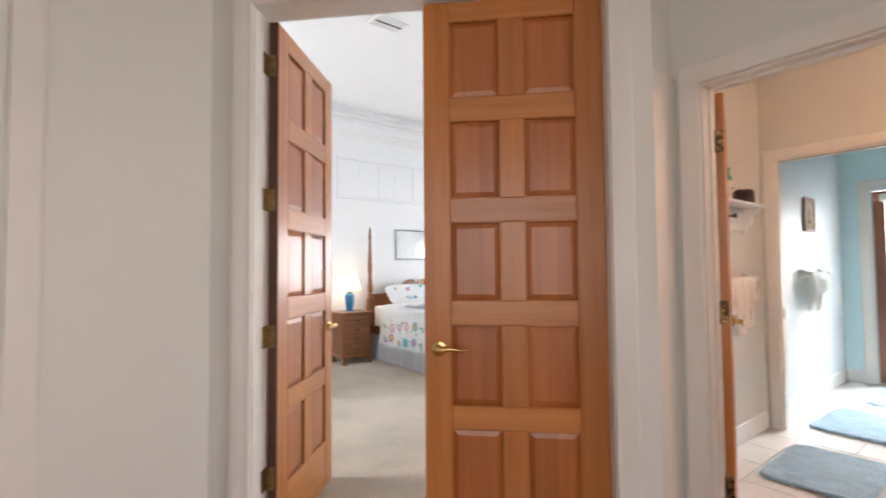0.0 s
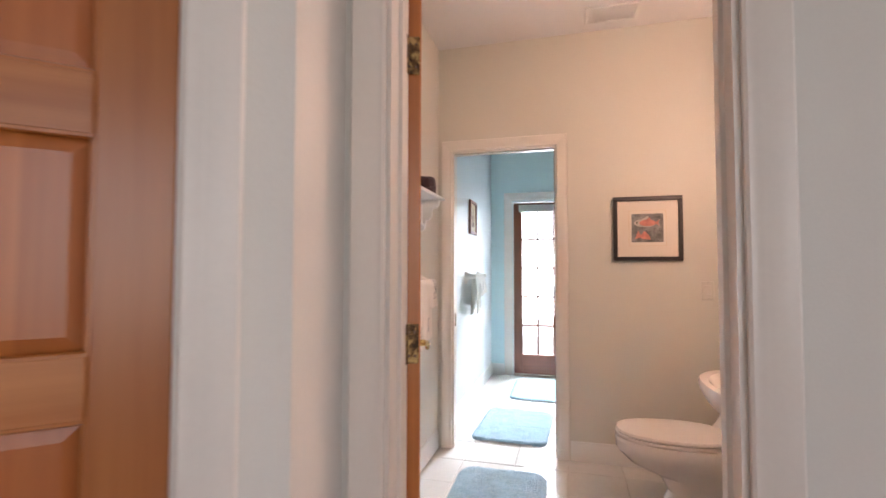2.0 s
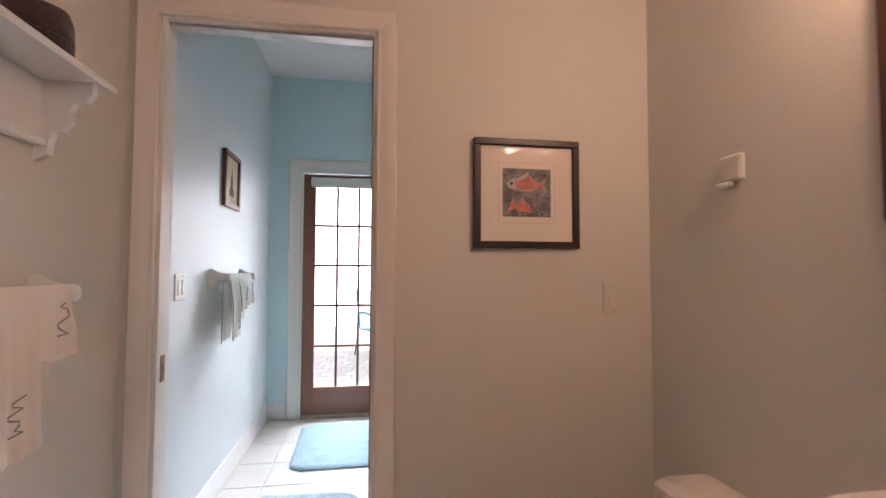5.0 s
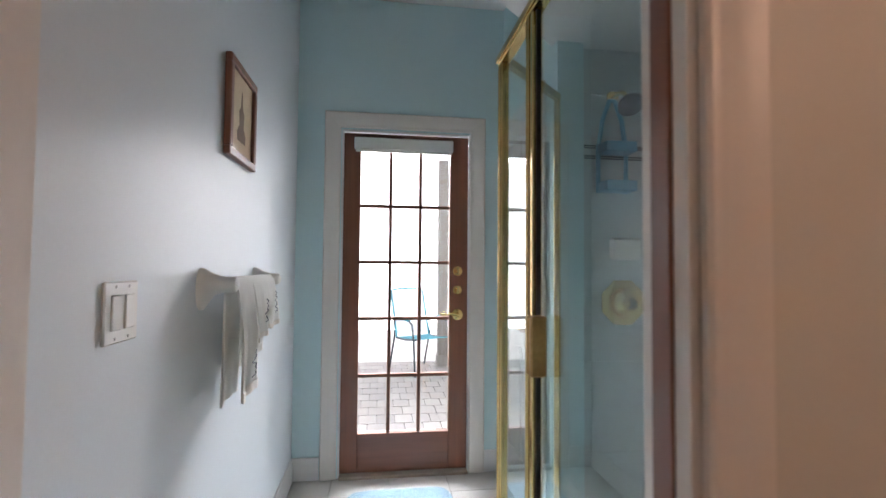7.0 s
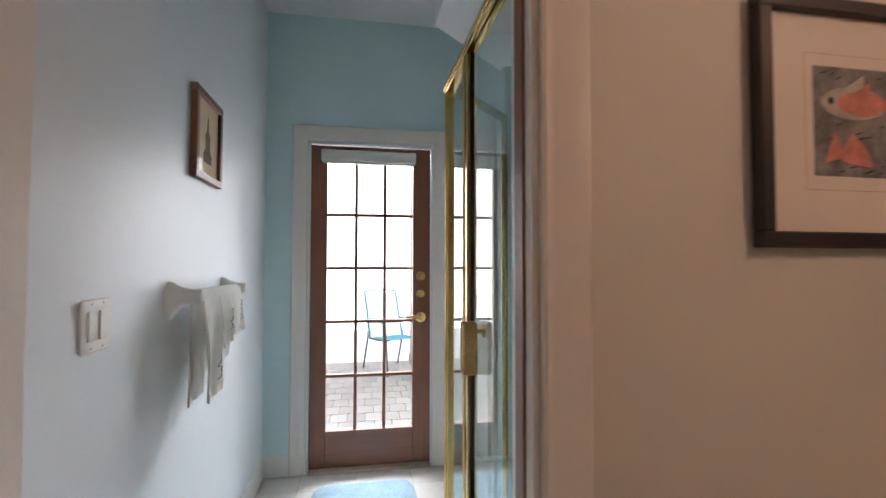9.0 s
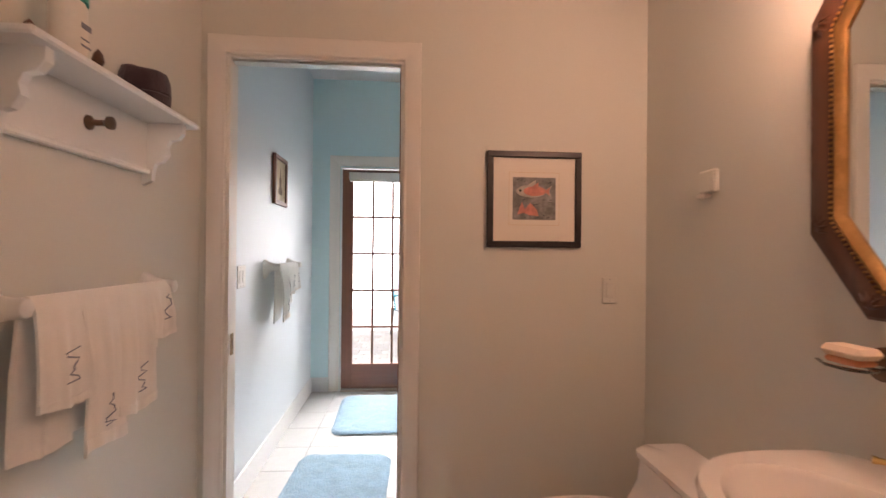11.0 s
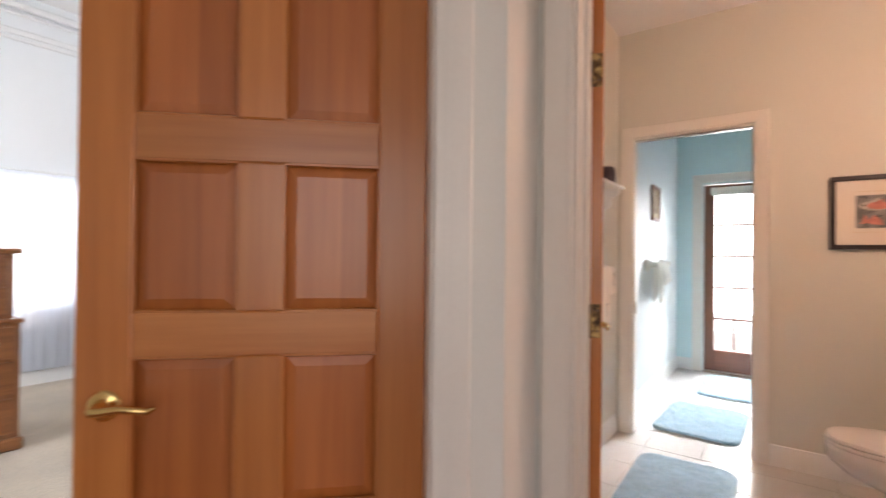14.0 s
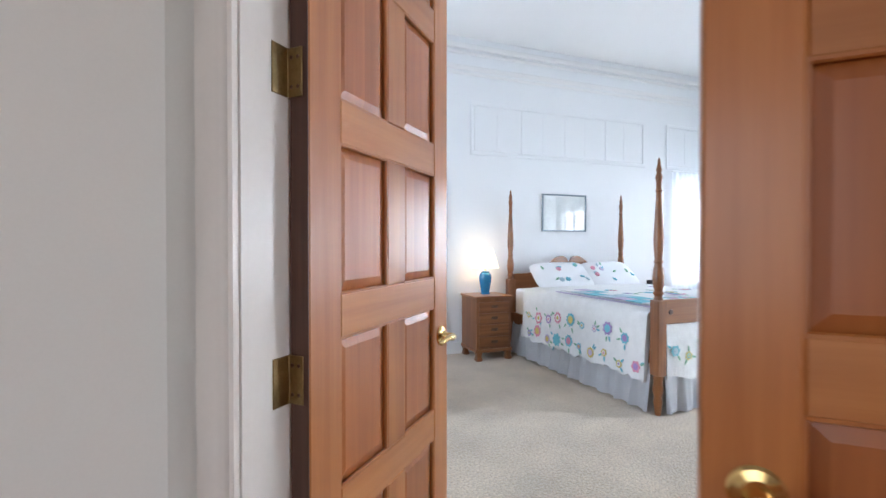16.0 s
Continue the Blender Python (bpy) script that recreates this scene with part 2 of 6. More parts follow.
YEL = surf("yellow_cotton", (0.62, 0.50, 0.16), 0.9, 0.15, 25, 200, 0.4)
PALEB = surf("pale_blue_cotton", (0.45, 0.58, 0.66), 0.9, 0.15, 25, 200, 0.4)
VIOLET = surf("violet_cotton", (0.36, 0.24, 0.50), 0.9, 0.15, 25, 200, 0.4)
BLUEC = surf("blue_glazed_ceramic", (0.02, 0.16, 0.34), 0.12, 0.1, 5, 60, 0.0)
SHEER = sheer("sheer_curtain", (0.86, 0.88, 0.92))
SHADE = glowing("lit_lamp_shade", (1.0, 0.86, 0.62), 0.75)
GLOBE = glowing("lit_frosted_globe", (1.0, 0.80, 0.55), 9.0)
GLASS = clear("window_glass")
SHGLASS = clear("shower_glass", (0.86, 0.93, 0.92))
SOAPG = clear("soap_bottle_glass", (0.95, 0.97, 0.95))
SOAPL = surf("yellow_green_soap", (0.52, 0.50, 0.08), 0.15, 0.05, 5, 60, 0.0)
MIRROR, _t, _b = nodes("mirror_silver", 0.0, 1.0)
_b.inputs["Base Color"].default_value = (0.90, 0.92, 0.91, 1)
SOAP = surf("cream_soap", (0.80, 0.66, 0.52), 0.5, 0.03, 6, 60, 0.02)
SOAPO = surf("orange_soap", (0.60, 0.22, 0.11), 0.45, 0.05, 6, 60, 0.02)
BLUEPL = surf("blue_translucent_caddy", (0.18, 0.48, 0.66), 0.35, 0.05, 6, 60, 0.0)
PAVER = surf("concrete_paver", (0.36, 0.33, 0.31), 0.8, 0.14, 6, 90, 0.5, random_tint=0.25)
SAND = surf("joint_sand", (0.24, 0.23, 0.22), 0.95, 0.2, 6, 90, 0.5)
LAWN = surf("far_lawn", (0.10, 0.16, 0.05), 0.95, 0.3, 0.5, 20, 0.5)
CHAIRT = surf("teal_sling_fabric", (0.03, 0.36, 0.46), 0.7, 0.1, 8, 200, 0.3)
CHAIRM = surf("dark_chair_tube", (0.06, 0.08, 0.09), 0.4, 0.1, 8, 90, 0.05, 0.3)
PORCHW = timber("weathered_porch_wood", (0.36, 0.33, 0.31), (0.25, 0.22, 0.21), 0.8, 2, 1.0)
# sun glare on the far concrete is put into this pale colour
PALEC = surf("concrete_paled_for_glare", (0.75, 0.74, 0.72), 0.85, 0.08, 1.5, 60, 0.3)
# self-lit white: outdoor glare, also lights the room through the door
GLOWSHEET = glowing("glowing_backdrop_white", (0.95, 0.98, 1.0), 5.2)
LEAF = surf("house_plant_leaf", (0.05, 0.13, 0.03), 0.45, 0.3, 8, 90, 0.1)
RADIO = surf("black_plastic", (0.02, 0.02, 0.025), 0.3, 0.1, 6, 80, 0.02)
TERRA = surf("rust_rug", (0.30, 0.09, 0.05), 0.95, 0.2, 3, 120, 0.6)

PALEPRINT = surf("pale_print", (0.66, 0.70, 0.71), 0.8, 0.12, 5, 60, 0.02)
for _m in (MAT, PAPER, PALEPRINT):
    _m.node_tree.nodes["Principled BSDF"].inputs["Coat Weight"].default_value = 0.8
    _m.node_tree.nodes["Principled BSDF"].inputs["Coat Roughness"].default_value = 0.02


# ---- mesh helpers ----
def box(bm, x0, y0, z0, x1, y1, z1, bevel=0.0, m=None):
    g = bmesh.ops.create_cube(bm, size=1.0, matrix=Matrix.LocRotScale(((x0 + x1) / 2, (y0 + y1) / 2, (z0 + z1) / 2), None, (abs(x1 - x0), abs(y1 - y0), abs(z1 - z0))))
    vs = g["verts"]
    if bevel:
        es = list({e for v in vs for e in v.link_edges})
        r = bmesh.ops.bevel(bm, geom=es, offset=bevel, segments=1 if bevel <= 0.012 else 3, affect="EDGES", profile=0.6)
        vs = list({v for f in r["faces"] for v in f.verts} | {v for v in vs if v.is_valid})
    if m is not None:
        bmesh.ops.transform(bm, matrix=m, verts=vs)
    return vs


def rings(bm, loops, close=True, cap=True):
    """Skin a list of equally long loops of points."""
    made = [[bm.verts.new(p) for p in loop] for loop in loops]
    n = len(made[0])
    for a, b in zip(made, made[1:]):
        for k in range(n if close else n - 1):
            bm.faces.new((a[k], a[(k + 1) % n], b[(k + 1) % n], b[k]))
    if cap and close:
        bm.faces.new(list(reversed(made[0])))
        bm.faces.new(made[-1])
    return made


def lathe(bm, profile, seg=20, at=(0, 0, 0), m=None):
    m = m or Matrix.Identity(4)
    rings(bm, [[m @ Vector((at[0] + r * math.cos(2 * math.pi * k / seg), at[1] + r * math.sin(2 * math.pi * k / seg), at[2] + z)) for k in range(seg)] for r, z in profile])


def tube(bm, pts, r, seg=10):
    pts = [Vector(p) for p in pts]
    loops = []
    for k, p in enumerate(pts):
        d = (pts[min(k + 1, len(pts) - 1)] - pts[max(k - 1, 0)]).normalized()
        q = d.to_track_quat("Z", "X").to_matrix()
        rad = r[k] if isinstance(r, (list, tuple)) else r
        loops.append([p + q @ Vector((rad * math.cos(2 * math.pi * a / seg), rad * math.sin(2 * math.pi * a / seg), 0)) for a in range(seg)])
    rings(bm, loops)


def prism(bm, poly, z0, z1, m=None):
    m = m or Matrix.Identity(4)
    rings(bm, [[m @ Vector((x, y, z)) for x, y in poly] for z in (z0, z1)])


def finish(name, bm, material, angle=35):
    bmesh.ops.recalc_face_normals(bm, faces=bm.faces[:])
    me = bpy.data.meshes.new(name)
    bm.to_mesh(me)
    bm.free()
    mats = material if isinstance(material, (list, tuple)) else [material]
    for k in mats:
        me.materials.append(k)
    me.shade_smooth()
    me.set_sharp_from_angle(angle=radians(angle))
    return me


def solid(name, bm, material, label="", category="", kind="structure", m=None, group=""):
    ob = new(name, finish(name, bm, material))
    if m is not None:
        ob.matrix_world = m
    return tagged(ob, label, category, group, kind)


def thing(name, m, label, category, group="", kind=""):
    ob = new(name)
    ob.empty_display_size = 0.05
    ob.matrix_world = m
    return tagged(ob, label, category, group, kind)


def part(name, bm, material, parent, label="", m=None, angle=35):
    ob = new(name, finish(name, bm, material, angle))
    ob.parent = parent
    if m is not None:
        ob.matrix_basis = m
    if label:
        ob["label"] = label
    return ob


def boxes(*rows, bevel=0.0):
    bm = bmesh.new()
    for r in rows:
        box(bm, *r, bevel=bevel)
    return bm


def tone(ob, pick):
    """Give faces their paint by side: pick(normal, centre) returns the material slot."""
    for f in ob.data.polygons:
        f.material_index = pick(f.normal, f.center)
    return ob


D = pose(0, 0, 0, 0, 0, -45)

# ---- structure: walls ----
H = 2.87
w = solid("wall_bath_entry", boxes((2.165, -0.19, 0, 2.285, 0.14, 3.3), (2.165, 0.885, 0, 2.285, 1.60, 3.3), (2.165, 0.14, 2.065, 2.285, 0.885, 3.3)), [HALLP, SAGE], "pale painted wall round the bathroom doorway", "wall")
tone(w, lambda n, c: 1 if n.x > 0.5 else 0)
w = solid("wall_hall_corner", boxes((1.665, 1.3965, 0, 2.6, 1.53, 3.3)), [HALLP, SAGE], "pale painted angled wall at the end of the hall", "wall", m=D)
tone(w, lambda n, c: 1 if n.y > 0.5 else 0)
solid("wall_hall_return", boxes((1.90, 1.0, 0, 2.165, 1.12, 3.3)), HALLP, "narrow painted wall between the two doorways", "wall")
# the angled wall with the double doorway
w = solid("wall_bedroom_entry", boxes((-1.215, 1.96, 0, -1.02, 2.08, 3.3), (0.498, 1.96, 0, 0.66, 2.08, 3.3), (-1.02, 1.96, 2.455, 0.498, 2.08, 3.3), (-1.02, 1.96, 3.3, 0.498, 2.08, 3.6), (-1.22, 2.06, 3.3, 0.66, 2.08, 3.6)), [HALLP, BEDP], "painted wall set at an angle with a tall double doorway", "wall", m=D)
tone(w, lambda n, c: 1 if n.y > 0.5 else 0)
w = solid("wall_hall_side", boxes((-1.62, 2.242, 0, 0.54, 2.36, 3.6)), [HALLP, BEDP], "pale painted hall wall beside the double doors", "wall")
tone(w, lambda n, c: 1 if n.y > 0.5 else 0)
w = solid("wall_toilet_side", boxes((2.285, 1.385, 0, 4.48, 1.50, 3.6)), [SAGE, BEDP], "sage painted wall with the shelf and towels", "wall")
tone(w, lambda n, c: 1 if n.y > 0.5 else 0)
w = solid("wall_shower_side", boxes((4.48, 1.385, 0, 6.95, 1.50, 3.6)), [AQUAL, BEDP], "aqua wall coloured paler for daylight, with switch, towels and picture", "wall")
tone(w, lambda n, c: 1 if n.y > 0.5 else 0)
w = solid("wall_partition", boxes((4.41, -0.66, 0, 4.50, 0.55, H), (4.41, 1.28, 0, 4.50, 1.385, H), (4.41, 0.55, 2.11, 4.50, 1.28, H)), [SAGE, AQUA], "wall between toilet room and shower room with an open doorway", "wall")
tone(w, lambda n, c: 1 if n.x > 0.5 else 0)
solid("wall_vanity", boxes((2.285, -0.66, 0, 4.41, -0.535, 3.3)), SAGE, "sage painted wall behind the basin", "wall")
solid("wall_exterior", boxes((6.775, 1.125, 0, 6.95, 1.385, 3.3), (6.775, -0.9, 0, 6.95, 0.34, 3.3), (6.775, 0.34, 2.065, 6.95, 1.125, 3.3)), AQUA, "aqua painted wall round the glazed garden door", "wall")
solid("wall_closet", boxes((5.87, 0.01, 0, 6.08, 0.13, H), (6.67, 0.01, 0, 6.775, 0.13, H), (6.08, 0.01, 2.05, 6.67, 0.13, H), (5.93, -0.9, 0, 6.05, 0.01, H)), AQUA, "aqua painted wall with a narrow closet door", "wall")
solid("wall_shower_back", boxes((4.50, -0.66, 0, 5.93, -0.555, H)), AQUA, "wall at the back of the shower", "wall")
bm = bmesh.new()
prism(bm, [(4.50, -0.555), (4.50, 0.52), (5.56, 0.52), (5.93, 0.13), (5.93, -0.555)], 2.24, H)
solid("soffit", bm, CEIL, "white dropped soffit above the shower", "soffit")
solid("ceiling_bath", boxes((2.285, -0.66, H, 6.95, 1.385, H + 0.1)), CEIL, "white plastered bathroom ceiling", "ceiling")
solid("ceiling_hall", boxes((-1.62, -4.6, 3.3, 7.2, 2.36, 3.42)), CEIL, "white plastered hall ceiling", "ceiling")
# bedroom shell
bw = boxes((-0.9, 6.08, 0, 1.55, 6.2, 3.6), (2.55, 6.08, 0, 5.98, 6.2, 3.6), (7.05, 6.08, 0, 7.3, 6.2, 3.6), (1.55, 6.08, 1.95, 2.55, 6.2, 3.6), (5.98, 6.08, 2.2, 7.05, 6.2, 3.6), (1.55, 6.08, 0, 2.55, 6.2, 0.72), (5.98, 6.08, 0, 7.05, 6.2, 0.72))
solid("wall_bedroom_back", bw, BEDP, "white bedroom wall behind the bed", "wall")
# unseen wall; its opening is added to go with the fill lamp
solid("wall_bedroom_west", boxes((-0.9, 2.36, 0, -0.8, 3.4, 3.6), (-0.9, 5.0, 0, -0.8, 6.08, 3.6), (-0.9, 3.4, 0, -0.8, 5.0, 0.8), (-0.9, 3.4, 2.2, -0.8, 5.0, 3.6)), BEDP, "unseen white bedroom wall with an opening added for light", "wall")
solid("wall_bedroom_east", boxes((7.2, 1.5, 0, 7.3, 1.6, 3.6), (7.2, 2.7, 0, 7.3, 4.6, 3.6), (7.2, 5.7, 0, 7.3, 6.08, 3.6), (7.2, 1.6, 0, 7.3, 2.7, 0.8), (7.2, 4.6, 0, 7.3, 5.7, 0.8), (7.2, 1.6, 2.0, 7.3, 2.7, 3.6), (7.2, 4.6, 2.0, 7.3, 5.7, 3.6)), BEDP, "white bedroom wall with two sash windows", "wall")
solid("ceiling_bedroom", boxes((-0.9, 1.0, 3.6, 7.3, 6.2, 3.72)), CEIL, "white bedroom ceiling", "ceiling")
bm = bmesh.new()
for k, (dz, dd) in enumerate(((3.17, 0.012), (3.22, 0.02), (3.40, 0.03), (3.46, 0.04))):
    box(bm, -0.8, 6.08 - dd, dz, 7.2, 6.08, dz + (0.035 if k % 2 == 0 else 0.06), 0.01)
solid("crown_moulding", bm, CEIL, "white stepped crown moulding below the bedroom ceiling", "moulding")
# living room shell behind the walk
# the wide openings here are unseen, added to go with the lamps
solid("wall_living_west", boxes((-1.62, -4.6, 0, -1.5, -2.7, 3.3), (-1.62, -0.5, 0, -1.5, 2.242, 3.3), (-1.62, -2.7, 0, -1.5, -0.5, 0.6), (-1.62, -2.7, 2.5, -1.5, -0.5, 3.3)), HALLP, "pale living room wall with an unseen opening added for daylight", "wall")
solid("wall_living_south", boxes((-1.5, -4.6, 0, 1.8, -4.48, 3.3), (4.6, -4.6, 0, 7.2, -4.48, 3.3), (1.8, -4.6, 0, 4.6, -4.48, 0.6), (1.8, -4.6, 2.4, 4.6, -4.48, 3.3)), HALLP, "pale living room wall with an unseen opening added for daylight", "wall")
solid("wall_living_east", boxes((7.08, -4.48, 0, 7.2, -0.66, 3.3)), HALLP, "pale living room wall", "wall")
# floors
fl_bath = solid("floor_bath", boxes((2.165, -0.66, -0.06, 6.95, 1.385, -0.006)), GROUT, "cream glossy ceramic tile floor", "floor")
bm = bmesh.new()
prism(bm, [(-0.9, 2.3), (0.57, 2.3), (1.75, 1.12), (2.2, 1.12), (2.2, 1.44), (7.3, 1.44), (7.3, 6.2), (-0.9, 6.2)], -0.08, 0.0)
solid("floor_bedroom", bm, CARPET, "beige cut-pile carpet", "floor")
solid("floor_hall", boxes((-1.62, -4.6, -0.1, 7.2, 2.3, -0.085), (-1.62, -4.6, -0.085, 2.165, 2.35, -0.006), (2.165, -4.6, -0.085, 7.2, -0.66, -0.006)), HALLFLOOR, "reddish wooden floor of hall and living room", "floor")


# ---- casings, jambs, baseboards ----
def casing(name, x0, x1, top, width, label, m, depth=0.02, parent=None):
    """A moulded casing round an opening in a local frame: x across, y out of the wall (negative is the room), z up."""
    th = thing(name, m, label, "door casing", kind="structure")
    def stick(a, b, horizontal, side):
        bm = bmesh.new()
        prof = [(0, 0), (0, depth * 0.55), (0.006, depth * 0.75), (width * 0.28, depth * 0.62), (width * 0.42, depth * 0.85), (width * 0.78, depth), (width * 0.93, depth), (width, depth * 0.7), (width, 0)]
        loops = []
        for w_end, z in ((0, a), (1, b)):
            loop = []
            for px, pd in prof:
                if horizontal:
                    e = -px if w_end == 0 else px
                    loop.append((z + e, -pd, top + px))
                else:
                    loop.append((side[0] + side[1] * px, -pd, z + (px if w_end else 0)))
            loops.append(loop)
        rings(bm, loops)
        return bm
    part("jamb_casing", stick(0, top, False, (x0, -1)), TRIM, th)
    part("jamb_casing", stick(0, top, False, (x1, 1)), TRIM, th)
    part("head_casing", stick(x0, x1, True, None), TRIM, th)
    return th


def lining(name, x0, x1, top, y0, y1, label, m, mat=None, t=0.018, stop=None):
    th = thing(name, m, label, "door jamb", kind="structure")
    part("jamb", boxes((x0, y0, 0, x0 + t, y1, top - t)), mat or TRIM, th)
    part("jamb", boxes((x1 - t, y0, 0, x1, y1, top - t)), mat or TRIM, th)
    part("head_jamb", boxes((x0, y0, top - t, x1, y1, top)), mat or TRIM, th)
    if stop:
        part("door_stop", boxes((x0 + t, stop, 0, x0 + t + 0.01, stop + 0.03, top - t)), mat or TRIM, th)
        part("door_stop", boxes((x1 - t - 0.01, stop, 0, x1 - t, stop + 0.03, top - t)), mat or TRIM, th)
        part("door_stop", boxes((x0 + t, stop, top - t - 0.01, x1 - t, stop + 0.03, top - t)), mat or TRIM, th)
    return th


FX = pose(0, 0, 0, 0, 0, -90)      # local x -> -y, local y -> +x
casing("casing_bath_entry", -0.877, -0.145, 2.057, 0.085, "cream moulded casing round the bathroom doorway", FX @ pose(0, 2.163, 0), 0.022)
lining("jamb_bath_entry", -0.885, -0.14, 2.065, 0, 0.12, "cream painted jamb of the bathroom doorway", FX @ pose(0, 2.165, 0), stop=0.05)
casing("casing_partition", -1.28, -0.55, 2.108, 0.075, "cream casing round the open pocket doorway", FX @ pose(0, 4.408, 0), 0.02)
lining("jamb_partition", -1.28, -0.55, 2.11, 0, 0.09, "cream jamb of the pocket doorway", FX @ pose(0, 4.41, 0), t=0.012)
casing("casing_exterior", -1.13, -0.345, 2.072, 0.095, "white flat casing round the garden door", FX @ pose(0, 6.773, 0), 0.02)
lining("jamb_exterior", -1.125, -0.34, 2.065, 0, 0.175, "white jamb of the garden door", FX @ pose(0, 6.775, 0), WHITE, t=0.011)
casing("casing_bedroom_inside", -0.49, 1.012, 2.447, 0.088, "white casing round the double doors on the bedroom side", D @ pose(0, 2.082, 0, 0, 0, 180), 0.045)
casing("casing_bedroom", -1.012, 0.49, 2.447, 0.088, "cream moulded casing round the tall double doors", D @ pose(0, 1.958, 0), 0.024)
lining("jamb_bedroom", -1.02, 0.498, 2.455, 0, 0.12, "cream jamb of the double doorway", D @ pose(0, 1.96, 0), t=0.012)
th = thing("trim_panel", pose(1.885, 0.984, 0), "cream painted filler board between two door casings", "trim", kind="structure")
part("board", boxes((0, 0, 0, 0.28, 0.014, 2.115), bevel=0.002), TRIM, th)
th = thing("trim_opening", pose(-0.13, 2.222, 0), "white casing at the end of the hall wall", "trim", kind="structure")
part("board", boxes((0, 0, 0, 0.10, 0.019, 3.2), bevel=0.004), TRIM, th)


def skirting(name, rows, label, mat=WHITE, m=None):
    th = thing(name, m or Matrix.Identity(4), label, "baseboard", kind="structure")
    for x0, y0, x1, y1, nx, ny in rows:
        L = math.hypot(x1 - x0, y1 - y0)
        bm = bmesh.new()
        rings(bm, [[(s, -d, z) for d, z in ((0, 0), (0.014, 0), (0.014, 0.09), (0.009, 0.105), (0.007, 0.125), (0, 0.128))] for s in (0, L)])
        a = math.degrees(math.atan2(y1 - y0, x1 - x0))
        part("board", bm, mat, th, m=pose(x0, y0, 0, 0, 0, a))


# each run has its room on the right-hand side of its direction
skirting("baseboard_bath", [(2.285, 1.385, 4.385, 1.385, 0, 0), (4.51, 1.385, 6.775, 1.385, 0, 0), (6.775, 1.385, 6.775, 1.23, 0, 0), (4.41, 0.47, 4.41, -0.535, 0, 0), (6.775, 0.25, 6.775, 0.13, 0, 0)], "white moulded baseboard of the bathroom")
skirting("baseboard_bedroom", [(-0.8, 6.08, 7.2, 6.08, 0, 0)], "white baseboard along the bedroom wall")
skirting("baseboard_hall", [(-1.5, 2.242, -0.13, 2.242, 0, 0), (0.0, 2.242, 0.53, 2.242, 0, 0), (2.165, 0.058, 2.165, -0.19, 0, 0)], "cream baseboard of the hall", TRIM)


# ---- doors ----
def panel(bm, x0, z0, x1, z1, t, field=0.032):
    yc = -t / 2
    a, b = 0.004, t / 2 - 0.009
    def loop(i, y):
        return [(x0 + i, y, z0 + i), (x1 - i, y, z0 + i), (x1 - i, y, z1 - i), (x0 + i, y, z1 - i)]
    rings(bm, [loop(field, yc - b), loop(0, yc - a), loop(0, yc + a), loop(field, yc + b)])


def lever(parent, x, z, face, toward, metal=None):
    """A lever handle on the face y = face, pointing along local x by the sign of toward."""
    s = 1 if face >= 0 else -1
    metal = metal or BRASS
    m = pose(x, face, z, -90 * s, 0, 0)
    bm = bmesh.new()
    lathe(bm, [(0.001, 0), (0.033, 0), (0.034, 0.004), (0.030, 0.009), (0.018, 0.012), (0.0135, 0.02), (0.013, 0.045), (0.001, 0.047)], 24, m=m)
    h = part("door_handle", bm, metal, parent, "polished brass lever handle")
    bm = bmesh.new()
    y = face + s * 0.046
    pts = [(x, y, z), (x + toward * 0.02, y + s * 0.004, z + 0.002), (x + toward * 0.05, y + s * 0.005, z + 0.006), (x + toward * 0.085, y + s * 0.003, z + 0.002), (x + toward * 0.105, y, z - 0.002), (x + toward * 0.118, y - s * 0.004, z + 0.003)]
    tube(bm, pts, [0.012, 0.011, 0.009, 0.0085, 0.008, 0.004], 12)
    part("lever", bm, metal, h)


def hinge(parent, x, y, z, metal, h=0.1):
    """A butt hinge laid open: one leaf on the door's edge, one on the jamb."""
    bm = bmesh.new()
    tube(bm, [(x, y, z - h / 2), (x, y, z + h / 2)], 0.006, 10)
    hg = part("hinge", bm, metal, parent, "worn brass butt hinge")
    part("hinge_leaf", boxes((x - 0.004, y - 0.038, z - h / 2, x - 0.001, y - 0.003, z + h / 2), bevel=0.001), metal, hg)
    for dy in (-0.012, -0.028):
        for dz in (-0.03, 0.03):
            bm = bmesh.new()
            lathe(bm, [(0.0005, 0), (0.004, 0), (0.0035, 0.0015), (0.0005, 0.002)], 8, m=pose(x - 0.004, y + dy, z + dz, 0, -90, 0))
            part("screw", bm, DARKBR, hg)


